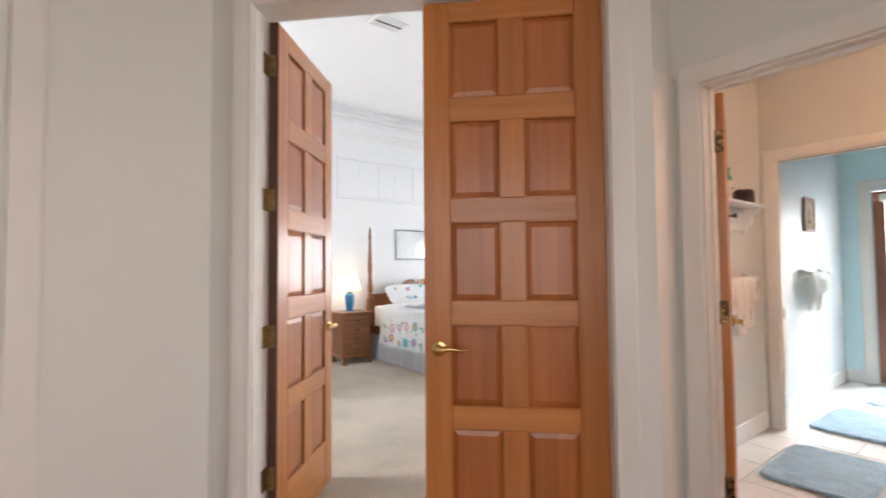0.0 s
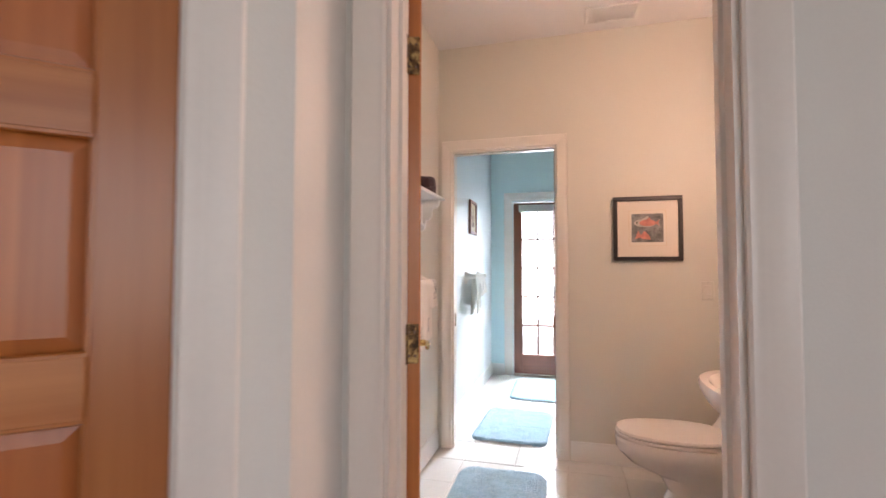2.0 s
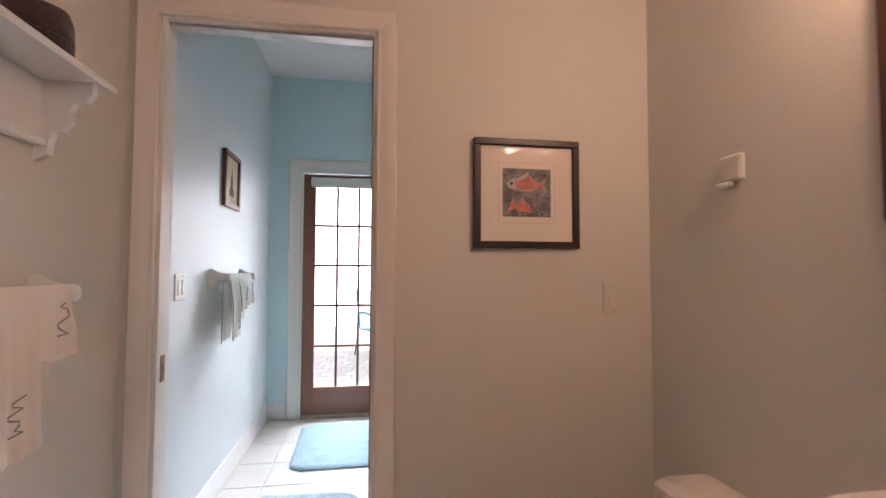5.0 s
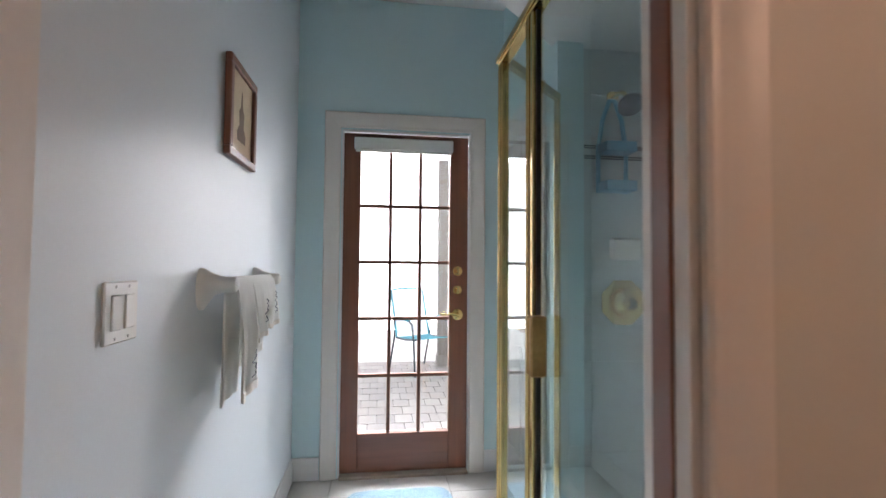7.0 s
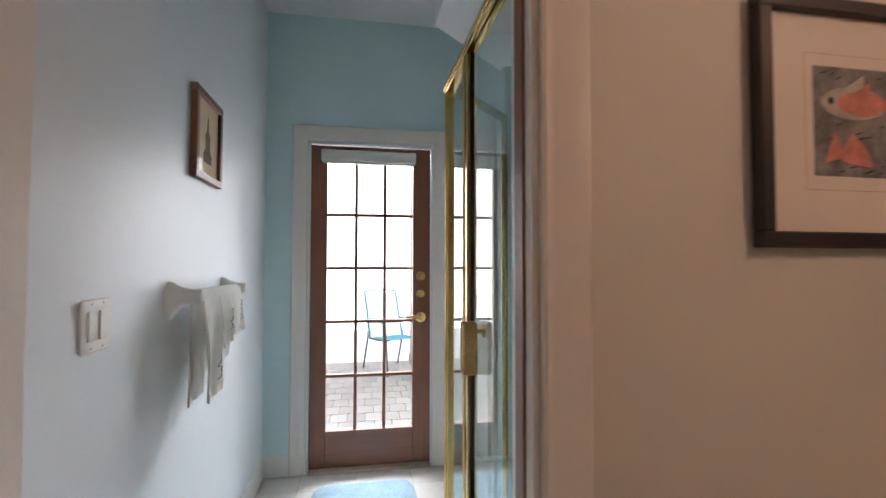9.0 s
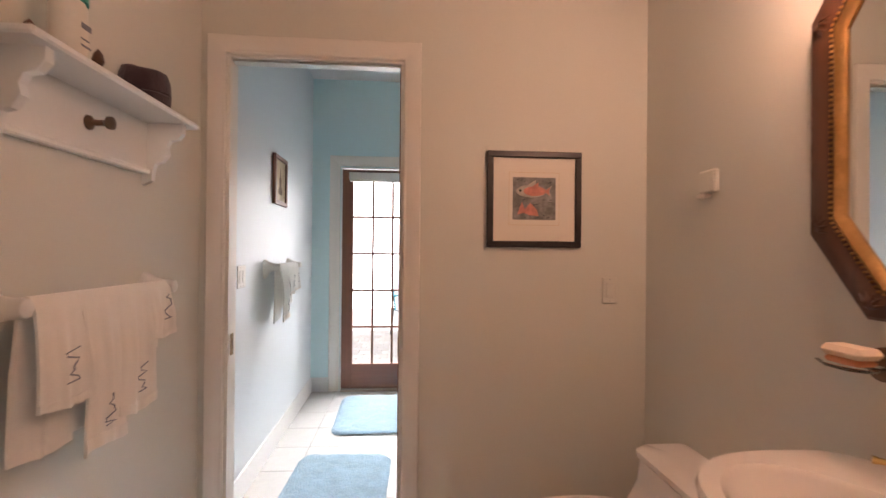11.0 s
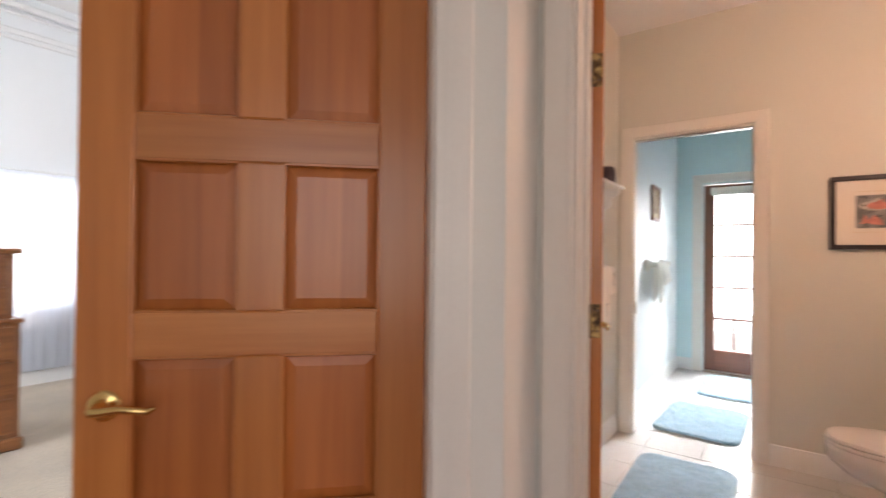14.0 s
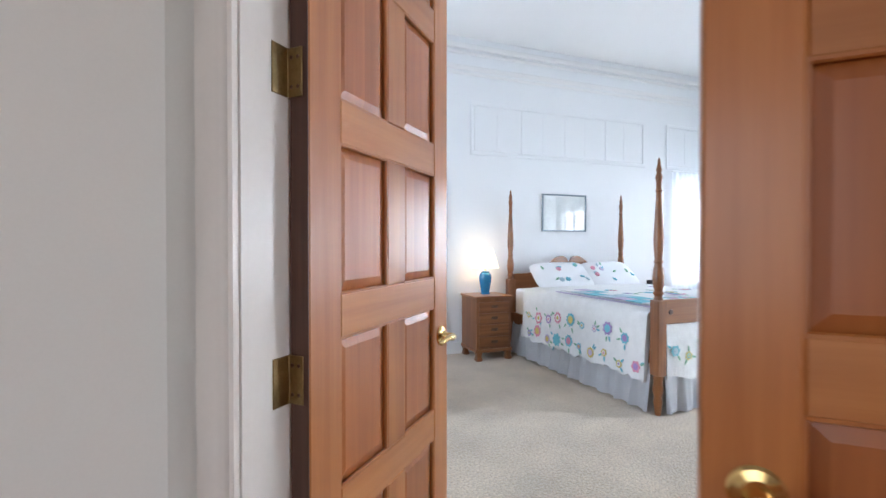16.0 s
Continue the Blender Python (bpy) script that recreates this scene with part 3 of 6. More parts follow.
def panel_door(name, m, W, HT, T, rows, stile, mid, label, wood, woodh, handle_faces, handle_z, hinges, hinge_metal=None):
    panelwood = FIRP if wood is FIR else wood
    th = thing(name, m, label, "door", kind="structure")
    bv = 0.0035
    part("stile", boxes((0, -T, 0, stile, 0, HT), bevel=bv), wood, th)
    part("stile", boxes((W - stile, -T, 0, W, 0, HT), bevel=bv), wood, th)
    cuts = [0] + [v for r in rows for v in r] + [HT]
    for a, b in zip(cuts[0::2], cuts[1::2]):
        part("rail", boxes((stile, -T + 0.0005, a, W - stile, -0.0005, b), bevel=bv), woodh, th)
    cx = W / 2
    for a, b in rows:
        part("mullion", boxes((cx - mid / 2, -T + 0.0005, a, cx + mid / 2, -0.0005, b), bevel=bv), wood, th)
        for x0, x1 in ((stile, cx - mid / 2), (cx + mid / 2, W - stile)):
            seam = 0.5 * (x0 + x1) + 0.03 * math.sin(31 * a + 17 * x0)
            for side_ in (0, 1):
                bm = bmesh.new()
                panel(bm, x0 - 0.004, a - 0.004, x1 + 0.004, b + 0.004, T)
                bmesh.ops.bisect_plane(bm, geom=bm.verts[:] + bm.edges[:] + bm.faces[:], plane_co=(seam, 0, 0), plane_no=(1, 0, 0), clear_outer=side_ == 0, clear_inner=side_ == 1)
                part("panel_board", bm, panelwood, th, angle=3)
            bm = bmesh.new()
            for y in (-T + 0.0065, -0.0065):
                s = -1 if y < -T / 2 else 1
                for q in ((x0, a, x1, a), (x0, b, x1, b), (x0, a, x0, b), (x1, a, x1, b)):
                    tube(bm, [(q[0], y, q[1]), (q[2], y, q[3])], 0.0055, 6)
            part("sticking", bm, wood, th)
    for f in handle_faces:
        lever(th, W - 0.062, handle_z, f, -1)
    for hz in hinges:
        hinge(th, -0.0035, 0.004, hz, hinge_metal)
    return th


R5 = [(0.255, 0.595), (0.69, 1.03), (1.13, 1.467), (1.567, 1.904), (2.004, 2.34)]
panel_door("door_bedroom_closed", D @ pose(0.4865, 2.035, 0.008, 0, 0, 180), 0.756, 2.428, 0.045, R5, 0.112, 0.10, "closed tall ten-panel fir door of the double doorway", FIR, FIRH, (0.0,), 0.93, ())
panel_door("door_bedroom_open", D @ pose(-1.005, 2.086, 0.008, 0, 0, 92), 0.756, 2.428, 0.045, R5, 0.112, 0.10, "tall ten-panel fir door standing open into the bedroom", FIR, FIRH, (-0.045, 0.0), 0.93, (0.33, 0.965, 1.59, 2.22), OLDBRASS)
ob = bpy.data.objects["door_bedroom_open"]
# dark board added over the hinge edge to give its shade
part("edge_strip", boxes((-0.003, -0.044, 0.0, -0.0005, -0.001, 2.427)), DARKW, ob, "thin dark strip for the shade on the hinge edge")
R3 = [(0.24, 0.82), (0.985, 1.62), (1.73, 1.92)]
panel_door("door_bath_open", pose(2.289, 0.873, 0.008, 0, 0, 20), 0.722, 2.035, 0.038, R3, 0.105, 0.09, "varnished fir panel door standing open into the bathroom", FIR, FIRH, (-0.038, 0.0), 0.965, (0.325, 1.07, 1.815), TARN)
panel_door("door_closet", pose(6.665, 0.125, 0.01, 0, 0, 180), 0.58, 2.03, 0.035, R3, 0.10, 0.08, "closed white panelled closet door", WHITE, WHITE, (-0.035,), 0.93, ())
# jamb sides of the open doors' hinges
th = thing("jamb_hinges_bedroom", D, "worn brass hinge leaves on the double door jamb", "hinge", kind="structure")
for hz in (0.338, 0.973, 1.598, 2.228):
    part("hinge_leaf", boxes((-1.0085, 2.035, hz - 0.05, -1.0055, 2.078, hz + 0.05), bevel=0.001), OLDBRASS, th)
th = thing("jamb_hinges_bath", Matrix.Identity(4), "worn brass hinge leaves on the bathroom door jamb", "hinge", kind="structure")
for hz in (0.333, 1.078, 1.823):
    part("hinge_leaf", boxes((2.245, 0.8635, hz - 0.05, 2.283, 0.8665, hz + 0.05), bevel=0.001), TARN, th)
th = thing("hinges_closet", Matrix.Identity(4), "small dull hinges of the closet door", "hinge", kind="structure")
for hz in (0.30, 1.04, 1.80):
    part("hinge_knuckle", boxes((6.664, 0.13, hz - 0.045, 6.684, 0.142, hz + 0.045), bevel=0.003), OLDBRASS, th)
casing("casing_closet", -6.67, -6.08, 2.05, 0.07, "white casing of the closet door", pose(0, 0.132, 0, 0, 0, 180), 0.016)
# pocket door edge inside the partition, and the strike plate
th = thing("door_pocket", pose(4.437, 0.548, 0), "mahogany pocket door slid into the partition wall", "door", kind="structure")
part("door_edge", boxes((0, -0.5, 0.01, 0.04, 0.018, 2.09), bevel=0.002), MAHOG, th)
part("pull", boxes((0.012, 0.018, 0.84, 0.028, 0.0195, 0.94)), OLDBRASS, th)
th = thing("door_track", pose(4.432, 0.562, 2.088), "grey metal track of the pocket door", "track", kind="structure")
part("rail", boxes((0, 0, 0, 0.05, 0.706, 0.0095)), NICKEL, th)
th = thing("strike_plate", pose(4.44, 1.2675, 0.85), "dark brass strike plate in the jamb", "strike plate", kind="structure")
part("plate", boxes((0, -0.0025, 0, 0.03, 0.0005, 0.09), bevel=0.0008), OLDBRASS, th)
part("keep", boxes((0.008, -0.0035, 0.03, 0.022, -0.002, 0.06)), DARKBR, th)

# glazed garden door: local x along +y from the latch stile, y into the room negative
gd = thing("door_garden", pose(6.785, 0.3545, 0.022), "mahogany-stained garden door with fifteen glass panes", "door", kind="structure")
GW, GH, GT = 0.758, 2.024, 0.044
gy0, gy1, gz0, gz1 = 0.113, 0.658, 0.225, 1.925
part("stile", boxes((0, 0, 0, GT, gy0, GH), bevel=0.003), MAHOG, gd)
part("stile", boxes((0, gy1, 0, GT, GW, GH), bevel=0.003), MAHOG, gd)
part("rail", boxes((0, gy0, 0, GT, gy1, gz0), bevel=0.003), MAHOGH, gd)
part("rail", boxes((0, gy0, gz1, GT, gy1, GH), bevel=0.003), MAHOGH, gd)
cw, ch = (gy1 - gy0) / 3, (gz1 - gz0) / 5
for k in (1, 2):
    part("muntin", boxes((0.006, gy0 + k * cw - 0.010, gz0, GT - 0.006, gy0 + k * cw + 0.010, gz1), bevel=0.003), MAHOG, gd)
for k in (1, 2, 3, 4):
    part("muntin", boxes((0.007, gy0, gz0 + k * ch - 0.010, GT - 0.007, gy1, gz0 + k * ch + 0.010), bevel=0.003), MAHOGH, gd)
for i in range(3):
    for j in range(5):
        p = part("pane", boxes((0.020, gy0 + i * cw + 0.008, gz0 + j * ch + 0.008, 0.024, gy0 + (i + 1) * cw - 0.008, gz0 + (j + 1) * ch - 0.008)), GLASS, gd)
        p.visible_shadow = False
th = thing("roller_blind", pose(6.784, 0.452, 1.945), "white rolled-up blind at the top of the garden door", "blind")
part("valance", boxes((-0.03, 0, 0, -0.001, 0.60, 0.072), bevel=0.005), WPLASTIC, th)
bm = bmesh.new()
tube(bm, [(-0.016, 0.01, -0.006), (-0.016, 0.59, -0.006)], 0.009, 10)
part("roll", bm, WPLASTIC, th)
for hz, r in ((1.216, 0.030), (1.10, 0.028)):
    bm = bmesh.new()
    lathe(bm, [(0.001, 0), (r, 0), (r, 0.006), (r * 0.8, 0.012), (r * 0.4, 0.014), (0.001, 0.015)], 20, m=pose(-0.0005, 0.062, hz - 0.022, 0, -90, 0))
    k = part("deadbolt", bm, BRASS, gd, "round brass deadbolt")
    part("thumb_turn", boxes((-0.03, 0.056, hz - 0.036, -0.012, 0.068, hz - 0.008), bevel=0.003), BRASS, k)
bm = bmesh.new()
lathe(bm, [(0.001, 0), (0.033, 0), (0.034, 0.005), (0.016, 0.012), (0.013, 0.045), (0.001, 0.047)], 22, m=pose(-0.0005, 0.062, 0.928, 0, -90, 0))
k = part("door_handle", bm, BRASS, gd, "polished brass lever handle")
bm = bmesh.new()
tube(bm, [(-0.045, 0.062, 0.928), (-0.05, 0.085, 0.932), (-0.05, 0.12, 0.938), (-0.047, 0.155, 0.930), (-0.043, 0.172, 0.936)], [0.012, 0.010, 0.009, 0.008, 0.005], 12)
part("lever", bm, BRASS, k)
solid("sill_garden_door", boxes((6.74, 0.352, -0.005, 6.95, 1.113, 0.018), bevel=0.004), surf("weathered_sill", (0.42, 0.34, 0.27), 0.5, 0.15, 6, 90, 0.2), "worn wooden sill under the garden door", "sill")

# ---- shower enclosure ----
A, B, HTOP = (5.53, 0.465), (5.865, 0.13), 1.965
sh = thing("shower_enclosure", pose(0, 0, 0), "brass-framed clear glass shower enclosure", "shower")
def rib(bm, x0, y0, x1, y1, z0, z1):
    box(bm, x0, y0, z0, x1, y1, z1, 0.003)
def framepost(x, w, z0=0.1, z1=HTOP, d=0.03):
    bm = boxes((x - w / 2, 0.45, z0, x + w / 2, 0.45 + d, z1), bevel=0.003)
    for k in (-0.28, 0.0, 0.28):
        box(bm, x + k * w - w * 0.07, 0.45 + d - 0.002, z0, x + k * w + w * 0.07, 0.45 + d + 0.005, z1, 0.002)
    return bm
part("frame_post", framepost(5.53, 0.036), BRASS, sh)
part("frame_post", framepost(5.213, 0.034), BRASS, sh)
part("frame_post", boxes((4.592, 0.453, 0.13, 4.610, 0.478, HTOP), bevel=0.003), BRASS, sh)
bm = boxes((4.588, 0.44, HTOP, 5.55, 0.485, HTOP + 0.035), bevel=0.004)
box(bm, 4.588, 0.483, HTOP + 0.006, 5.553, 0.492, HTOP + 0.028, 0.003)
part("top_rail", bm, BRASS, sh)
part("bottom_rail", boxes((4.588, 0.445, 0.10, 5.55, 0.485, 0.13), bevel=0.004), BRASS, sh)
p = part("fixed_pane", boxes((5.23, 0.462, 0.13, 5.512, 0.468, HTOP)), SHGLASS, sh)
p.visible_shadow = False
side = pose(A[0], A[1], 0, 0, 0, -45)
L = math.hypot(B[0] - A[0], B[1] - A[1])
part("top_rail", boxes((0.01, -0.015, HTOP, L, 0.015, HTOP + 0.035), bevel=0.004), BRASS, sh, m=side)
part("bottom_rail", boxes((0.01, -0.015, 0.10, L, 0.015, 0.13), bevel=0.004), BRASS, sh, m=side)
part("frame_post", boxes((L - 0.025, -0.013, 0.13, L - 0.002, 0.013, HTOP), bevel=0.003), BRASS, sh, m=side)
p = part("fixed_pane", boxes((0.02, -0.003, 0.13, L - 0.02, 0.003, HTOP)), SHGLASS, sh, m=side)
p.visible_shadow = False
dr = part("door", boxes((4.6105, 0.462, 0.15, 5.17, 0.468, HTOP - 0.01)), SHGLASS, sh, "clear glass shower door")
dr.visible_shadow = False
part("door_stile", boxes((5.168, 0.452, 0.14, 5.187, 0.484, HTOP - 0.005), bevel=0.003), BRASS, dr)
part("gasket", boxes((5.161, 0.458, 0.14, 5.1675, 0.474, HTOP - 0.005)), BLACK, dr)
bm = boxes((5.094, 0.4685, 0.965, 5.110, 0.512, 1.12), (5.120, 0.4685, 0.965, 5.136, 0.512, 1.12), (5.109, 0.470, 0.97, 5.121, 0.496, 1.115), bevel=0.005)
part("pull", bm, GOLD, dr, "dark brass pull handle")
bm = bmesh.new()
prism(bm, [(4.50, 0.40), (4.50, 0.52), (5.555, 0.52), (5.93, 0.145), (5.93, 0.01), (5.87, 0.01), (5.50, 0.40)], -0.006, 0.10)
solid("shower_curb", bm, WTILE, "pale tiled kerb under the shower glass", "curb")
bm = boxes((4.50, -0.555, -0.006, 5.93, 0.40, 0.03))
solid("shower_floor", bm, WTILE, "pale shower floor", "floor")
solid("wall_shower_return", boxes((4.50, 0.442, 0.10, 4.586, 0.488, 2.24)), WHITE, "white narrow wall return beside the shower door", "wall")
# tiled linings
def tiled(name, m, width, z0, z1, label, tw=0.30, thh=0.20, border=None):
    wl = thing(name, m, label, "tile wall", kind="structure")
    part("grout", boxes((0, -0.006, z0, width, 0, z1)), WTILE, wl)
    cache = {}
    z = z0
    while z < z1 - 0.01:
        hh = min(thh, z1 - z)
        x = 0.0
        while x < width - 0.005:
            ww = min(tw, width - x)
            key = (round(ww, 3), round(hh, 3))
            if key not in cache:
                cache[key] = finish("tile", boxes((0.0006, -0.0105, 0.0006, ww - 0.0006, -0.006, hh - 0.0006), bevel=0.0006), WTILE)
            t = new("tile", cache[key])
            t.parent = wl
            t.location = (x, 0, z)
            x += tw
        z += thh
    for bz in (1.735, 1.782):
        x = 0.0
        while x < width - 0.01:
            ww = min(0.22, width - x)
            for dz in (0, 0.010):
                bm = boxes((x + 0.002, -0.0125, bz + dz, x + ww - 0.002, -0.0095, bz + dz + 0.006))
                part("border_tile", bm, STRIPE, wl)
            x += 0.22
    return wl
tiled("tile_wall_valve", pose(5.93, 0.01, 0, 0, 0, -90), 0.565, 0.03, 2.24, "pale glossy tiled shower wall with a dark border")
tiled("tile_wall_back", pose(5.93, -0.555, 0, 0, 0, 180), 1.43, 0.03, 2.24, "pale glossy tiled shower wall with a dark border")
# valve, head, caddy
vx = 5.918
th = thing("shower_valve", pose(vx, -0.194, 1.09), "octagonal brass shower valve on the tiled wall", "valve")
bm = bmesh.new()
def octo(r, z, m):
    return [m @ Vector((r * math.cos(math.pi / 8 + k * math.pi / 4), r * math.sin(math.pi / 8 + k * math.pi / 4), z)) for k in range(8)]
mv = pose(0, 0, 0, 0, -90, 0)
rings(bm, [octo(0.108, 0, mv), octo(0.108, 0.006, mv), octo(0.098, 0.010, mv), octo(0.065, 0.011, mv)])
part("plate", bm, BRASS, th)
bm = bmesh.new()
lathe(bm, [(0.001, 0.008), (0.066, 0.008), (0.058, 0.03), (0.03, 0.045), (0.001, 0.047)], 24, m=mv)
part("dome", bm, BRASS, th)
bm = bmesh.new()
lathe(bm, [(0.001, 0.045), (0.026, 0.047), (0.030, 0.06), (0.026, 0.078), (0.001, 0.082)], 16, m=mv)
part("knob", bm, SOAPG, th, "clear faceted knob")
th = thing("wall_shower", pose(vx, -0.15, 2.02), "brass shower head on a short arm above the valve", "shower")
bm = bmesh.new()
lathe(bm, [(0.001, 0), (0.03, 0), (0.026, 0.008), (0.001, 0.01)], 18, m=mv)
part("flange", bm, BRASS, th)
bm = bmesh.new()
tube(bm, [(0, 0, 0), (-0.06, 0, 0.0), (-0.10, 0, -0.015), (-0.13, 0, -0.045)], 0.010, 10)
part("arm", bm, BRASS, th)
bm = bmesh.new()
lathe(bm, [(0.012, 0), (0.018, 0.02), (0.052, 0.045), (0.056, 0.062), (0.001, 0.064)], 20, m=pose(-0.125, 0, -0.04, 0, 215, 0))
part("head", bm, surf("tarnished_chrome", (0.16, 0.15, 0.15), 0.3, 0.2, 20, 120, 0.1, 1.0), th, "dark tarnished shower head")
th = thing("shower_caddy", pose(vx - 0.012, -0.14, 1.58), "translucent blue shower caddy hanging from the arm", "caddy")
bm = bmesh.new()
tube(bm, [(0.0, -0.066, 0), (0.0, -0.066, 0.2), (-0.002, -0.045, 0.33), (-0.002, -0.012, 0.42), (-0.002, 0.012, 0.42), (0.0, 0.045, 0.33), (0.0, 0.066, 0.2), (0.0, 0.066, 0)], 0.011, 8)
part("hanger", bm, BLUEPL, th)
for z in (0.0, 0.17):
    part("basket", boxes((-0.09, -0.07, z, 0.0, 0.07, z + 0.006), (-0.09, -0.07, z, -0.084, 0.07, z + 0.045), (-0.09, -0.07, z, 0.0, -0.064, z + 0.045), (-0.09, 0.064, z, 0.0, 0.07, z + 0.045), bevel=0.002), BLUEPL, th)
th = thing("soap_dish_tile", pose(5.919, -0.20, 1.33), "cream ceramic soap dish set in the tile", "soap dish")
part("dish", boxes((-0.035, -0.075, -0.05, 0, 0.075, 0.05), bevel=0.012), PORC, th)


# ---- pictures ----
def picture(name, m, w, h, label, framemat, fw, depth, matmat, inner=None, group=""):
    """Local x across, z up, the face towards -y."""
    th = thing(name, m, label, "picture")
    bv = 0.003
    for r in ((-w / 2, -depth, -h / 2, w / 2, 0, -h / 2 + fw), (-w / 2, -depth, h / 2 - fw, w / 2, 0, h / 2), (-w / 2, -depth, -h / 2 + fw, -w / 2 + fw, 0, h / 2 - fw), (w / 2 - fw, -depth, -h / 2 + fw, w / 2, 0, h / 2 - fw)):
        part("frame_bar", boxes(r, bevel=bv), framemat, th)
    part("mat_board", boxes((-w / 2 + fw, -0.010, -h / 2 + fw, w / 2 - fw, -0.004, h / 2 - fw)), matmat, th)
    return th


pic = picture("picture", pose(4.408, -0.019, 1.525, 0, 0, -90), 0.416, 0.415, "square print of two coral fish in a dark frame", BLACK, 0.026, 0.024, MAT)
part("print", boxes((-0.095, -0.0108, -0.088, 0.095, -0.010, 0.096)), SEA, pic)
def fish(cx, cz, s, flip):
    bm = bmesh.new()
    pts = []
    for k in range(24):
        a = 2 * math.pi * k / 24
        pts.append((cx + flip * s * math.cos(a), cz + 0.42 * s * math.sin(a)))
    rings(bm, [[(x, y, z) for x, z in pts] for y in (-0.0115, -0.0109)])
    rings(bm, [[(cx + flip * s * 0.8, y, cz), (cx + flip * s * 1.4, y, cz + 0.4 * s), (cx + flip * s * 1.25, y, cz), (cx + flip * s * 1.35, y, cz - 0.35 * s)] for y in (-0.0116, -0.0109)])
    rings(bm, [[(cx - 0.3 * s, y, cz + 0.36 * s), (cx + 0.3 * s, y, cz + 0.75 * s), (cx + 0.35 * s, y, cz + 0.3 * s)] for y in (-0.0117, -0.0109)])
    return bm
WASH = surf("pale_watercolour_wash", (0.52, 0.48, 0.44), 0.8, 0.3, 30, 90, 0.05)
INKG = surf("dark_green_wash", (0.035, 0.045, 0.04), 0.8, 0.3, 30, 90, 0.05)
part("fish_outline", fish(-0.014, 0.036, 0.066, 1), WASH, pic, "pale outline of the upper fish", m=Matrix.Translation((0, 0.0003, 0)))
part("fish", fish(0.002, 0.036, 0.050, 1), CORAL, pic, m=Matrix.Translation((0, -0.0008, 0)))
bm = bmesh.new()
lathe(bm, [(0.0005, 0), (0.006, 0), (0.006, 0.0006), (0.0005, 0.0007)], 10, m=pose(-0.062, -0.0118, 0.038, 90, 0, 0))
part("fish_eye", bm, INKG, pic)
bm = bmesh.new()
for y0, pts in ((-0.0119, [(-0.075, -0.066), (-0.055, -0.012), (-0.035, -0.056)]), (-0.0121, [(-0.05, -0.056), (-0.018, -0.015), (0.012, -0.045), (0.02, -0.072), (-0.025, -0.068)])):
    rings(bm, [[(x, y, z) for x, z in pts] for y in (y0, -0.0109)])
part("fish", bm, CORAL, pic)
strokes = random.Random(21)
for k in range(26):
    x0, z0 = strokes.uniform(-0.085, 0.08), strokes.choice((strokes.uniform(0.070, 0.090), strokes.uniform(-0.082, -0.066), strokes.uniform(-0.03, 0.0)))
    a = radians(strokes.uniform(15, 50))
    d = strokes.uniform(0.006, 0.013)
    bm = bmesh.new()
    rings(bm, [[(x0 - d * math.cos(a), y, z0 - d * 0.5 * math.sin(a)), (x0, y, z0 - 0.0016), (min(0.093, x0 + d * math.cos(a)), y, z0 + d * 0.5 * math.sin(a)), (x0, y, z0 + 0.0016)] for y in (-0.01105, -0.0107)])
    part("brush_stroke", bm, INKG, pic)
bm = boxes((-0.112, -0.0104, -0.112, 0.112, -0.0099, -0.1105), (-0.112, -0.0104, 0.1165, 0.112, -0.0099, 0.118), (-0.112, -0.0104, -0.1105, -0.1105, -0.0099, 0.1165), (0.1105, -0.0104, -0.1105, 0.112, -0.0099, 0.1165))
part("ruled_line", bm, PAPER, pic, "thin ruled line round the print")
pb = picture("picture", pose(5.615, 1.383, 1.755), 0.305, 0.325, "small sepia print in a reddish wooden frame", MAHOG, 0.028, 0.022, PAPER)
bm = bmesh.new()
lathe(bm, [(0.001, 0), (0.045, 0.0), (0.05, 0.03), (0.025, 0.055), (0.03, 0.10), (0.012, 0.12), (0.006, 0.17), (0.001, 0.175)], 12, m=Matrix.Translation((0, -0.0105, -0.09)) @ Matrix.Diagonal((1, 0.01, 1, 1)))
part("print_motif", bm, INK, pb)


# ---- wall plates ----
def switch(m, n, label, plate=None):
    plate = plate or WPLASTIC
    wdt = 0.07 + 0.046 * (n - 1)
    th = thing("light_switch", m, label, "switch")
    part("plate", boxes((-wdt / 2, -0.007, -0.058, wdt / 2, 0, 0.058), bevel=0.003), plate, th)
    for k in range(n):
        x = (k - (n - 1) / 2) * 0.046
        part("rocker", boxes((x - 0.0165, -0.011, -0.033, x + 0.0165, -0.006, 0.033), bevel=0.002), plate, th)
        for z in (-0.048, 0.048):
            bm = bmesh.new()
            lathe(bm, [(0.0005, 0), (0.003, 0), (0.0025, 0.001), (0.0005, 0.0012)], 8, m=pose(x, -0.0072, z, 90, 0, 0))
            part("screw", bm, NICKEL, th)
switch(pose(4.905, 1.385, 1.155), 2, "white double rocker switch on the aqua wall")
switch(pose(4.41, -0.365, 1.13, 0, 0, -90), 1, "cream single rocker switch on the wall", SAGE)
th = thing("wall_sensor", pose(3.967, -0.535, 1.545, 0, 0, 180), "small white plastic sensor box on the wall", "sensor")
part("cover", boxes((-0.045, -0.022, -0.035, 0.045, 0, 0.045), bevel=0.006), SAGE, th)
part("tab", boxes((-0.045, -0.03, -0.05, 0.005, -0.002, -0.037), bevel=0.003), WPLASTIC, th)


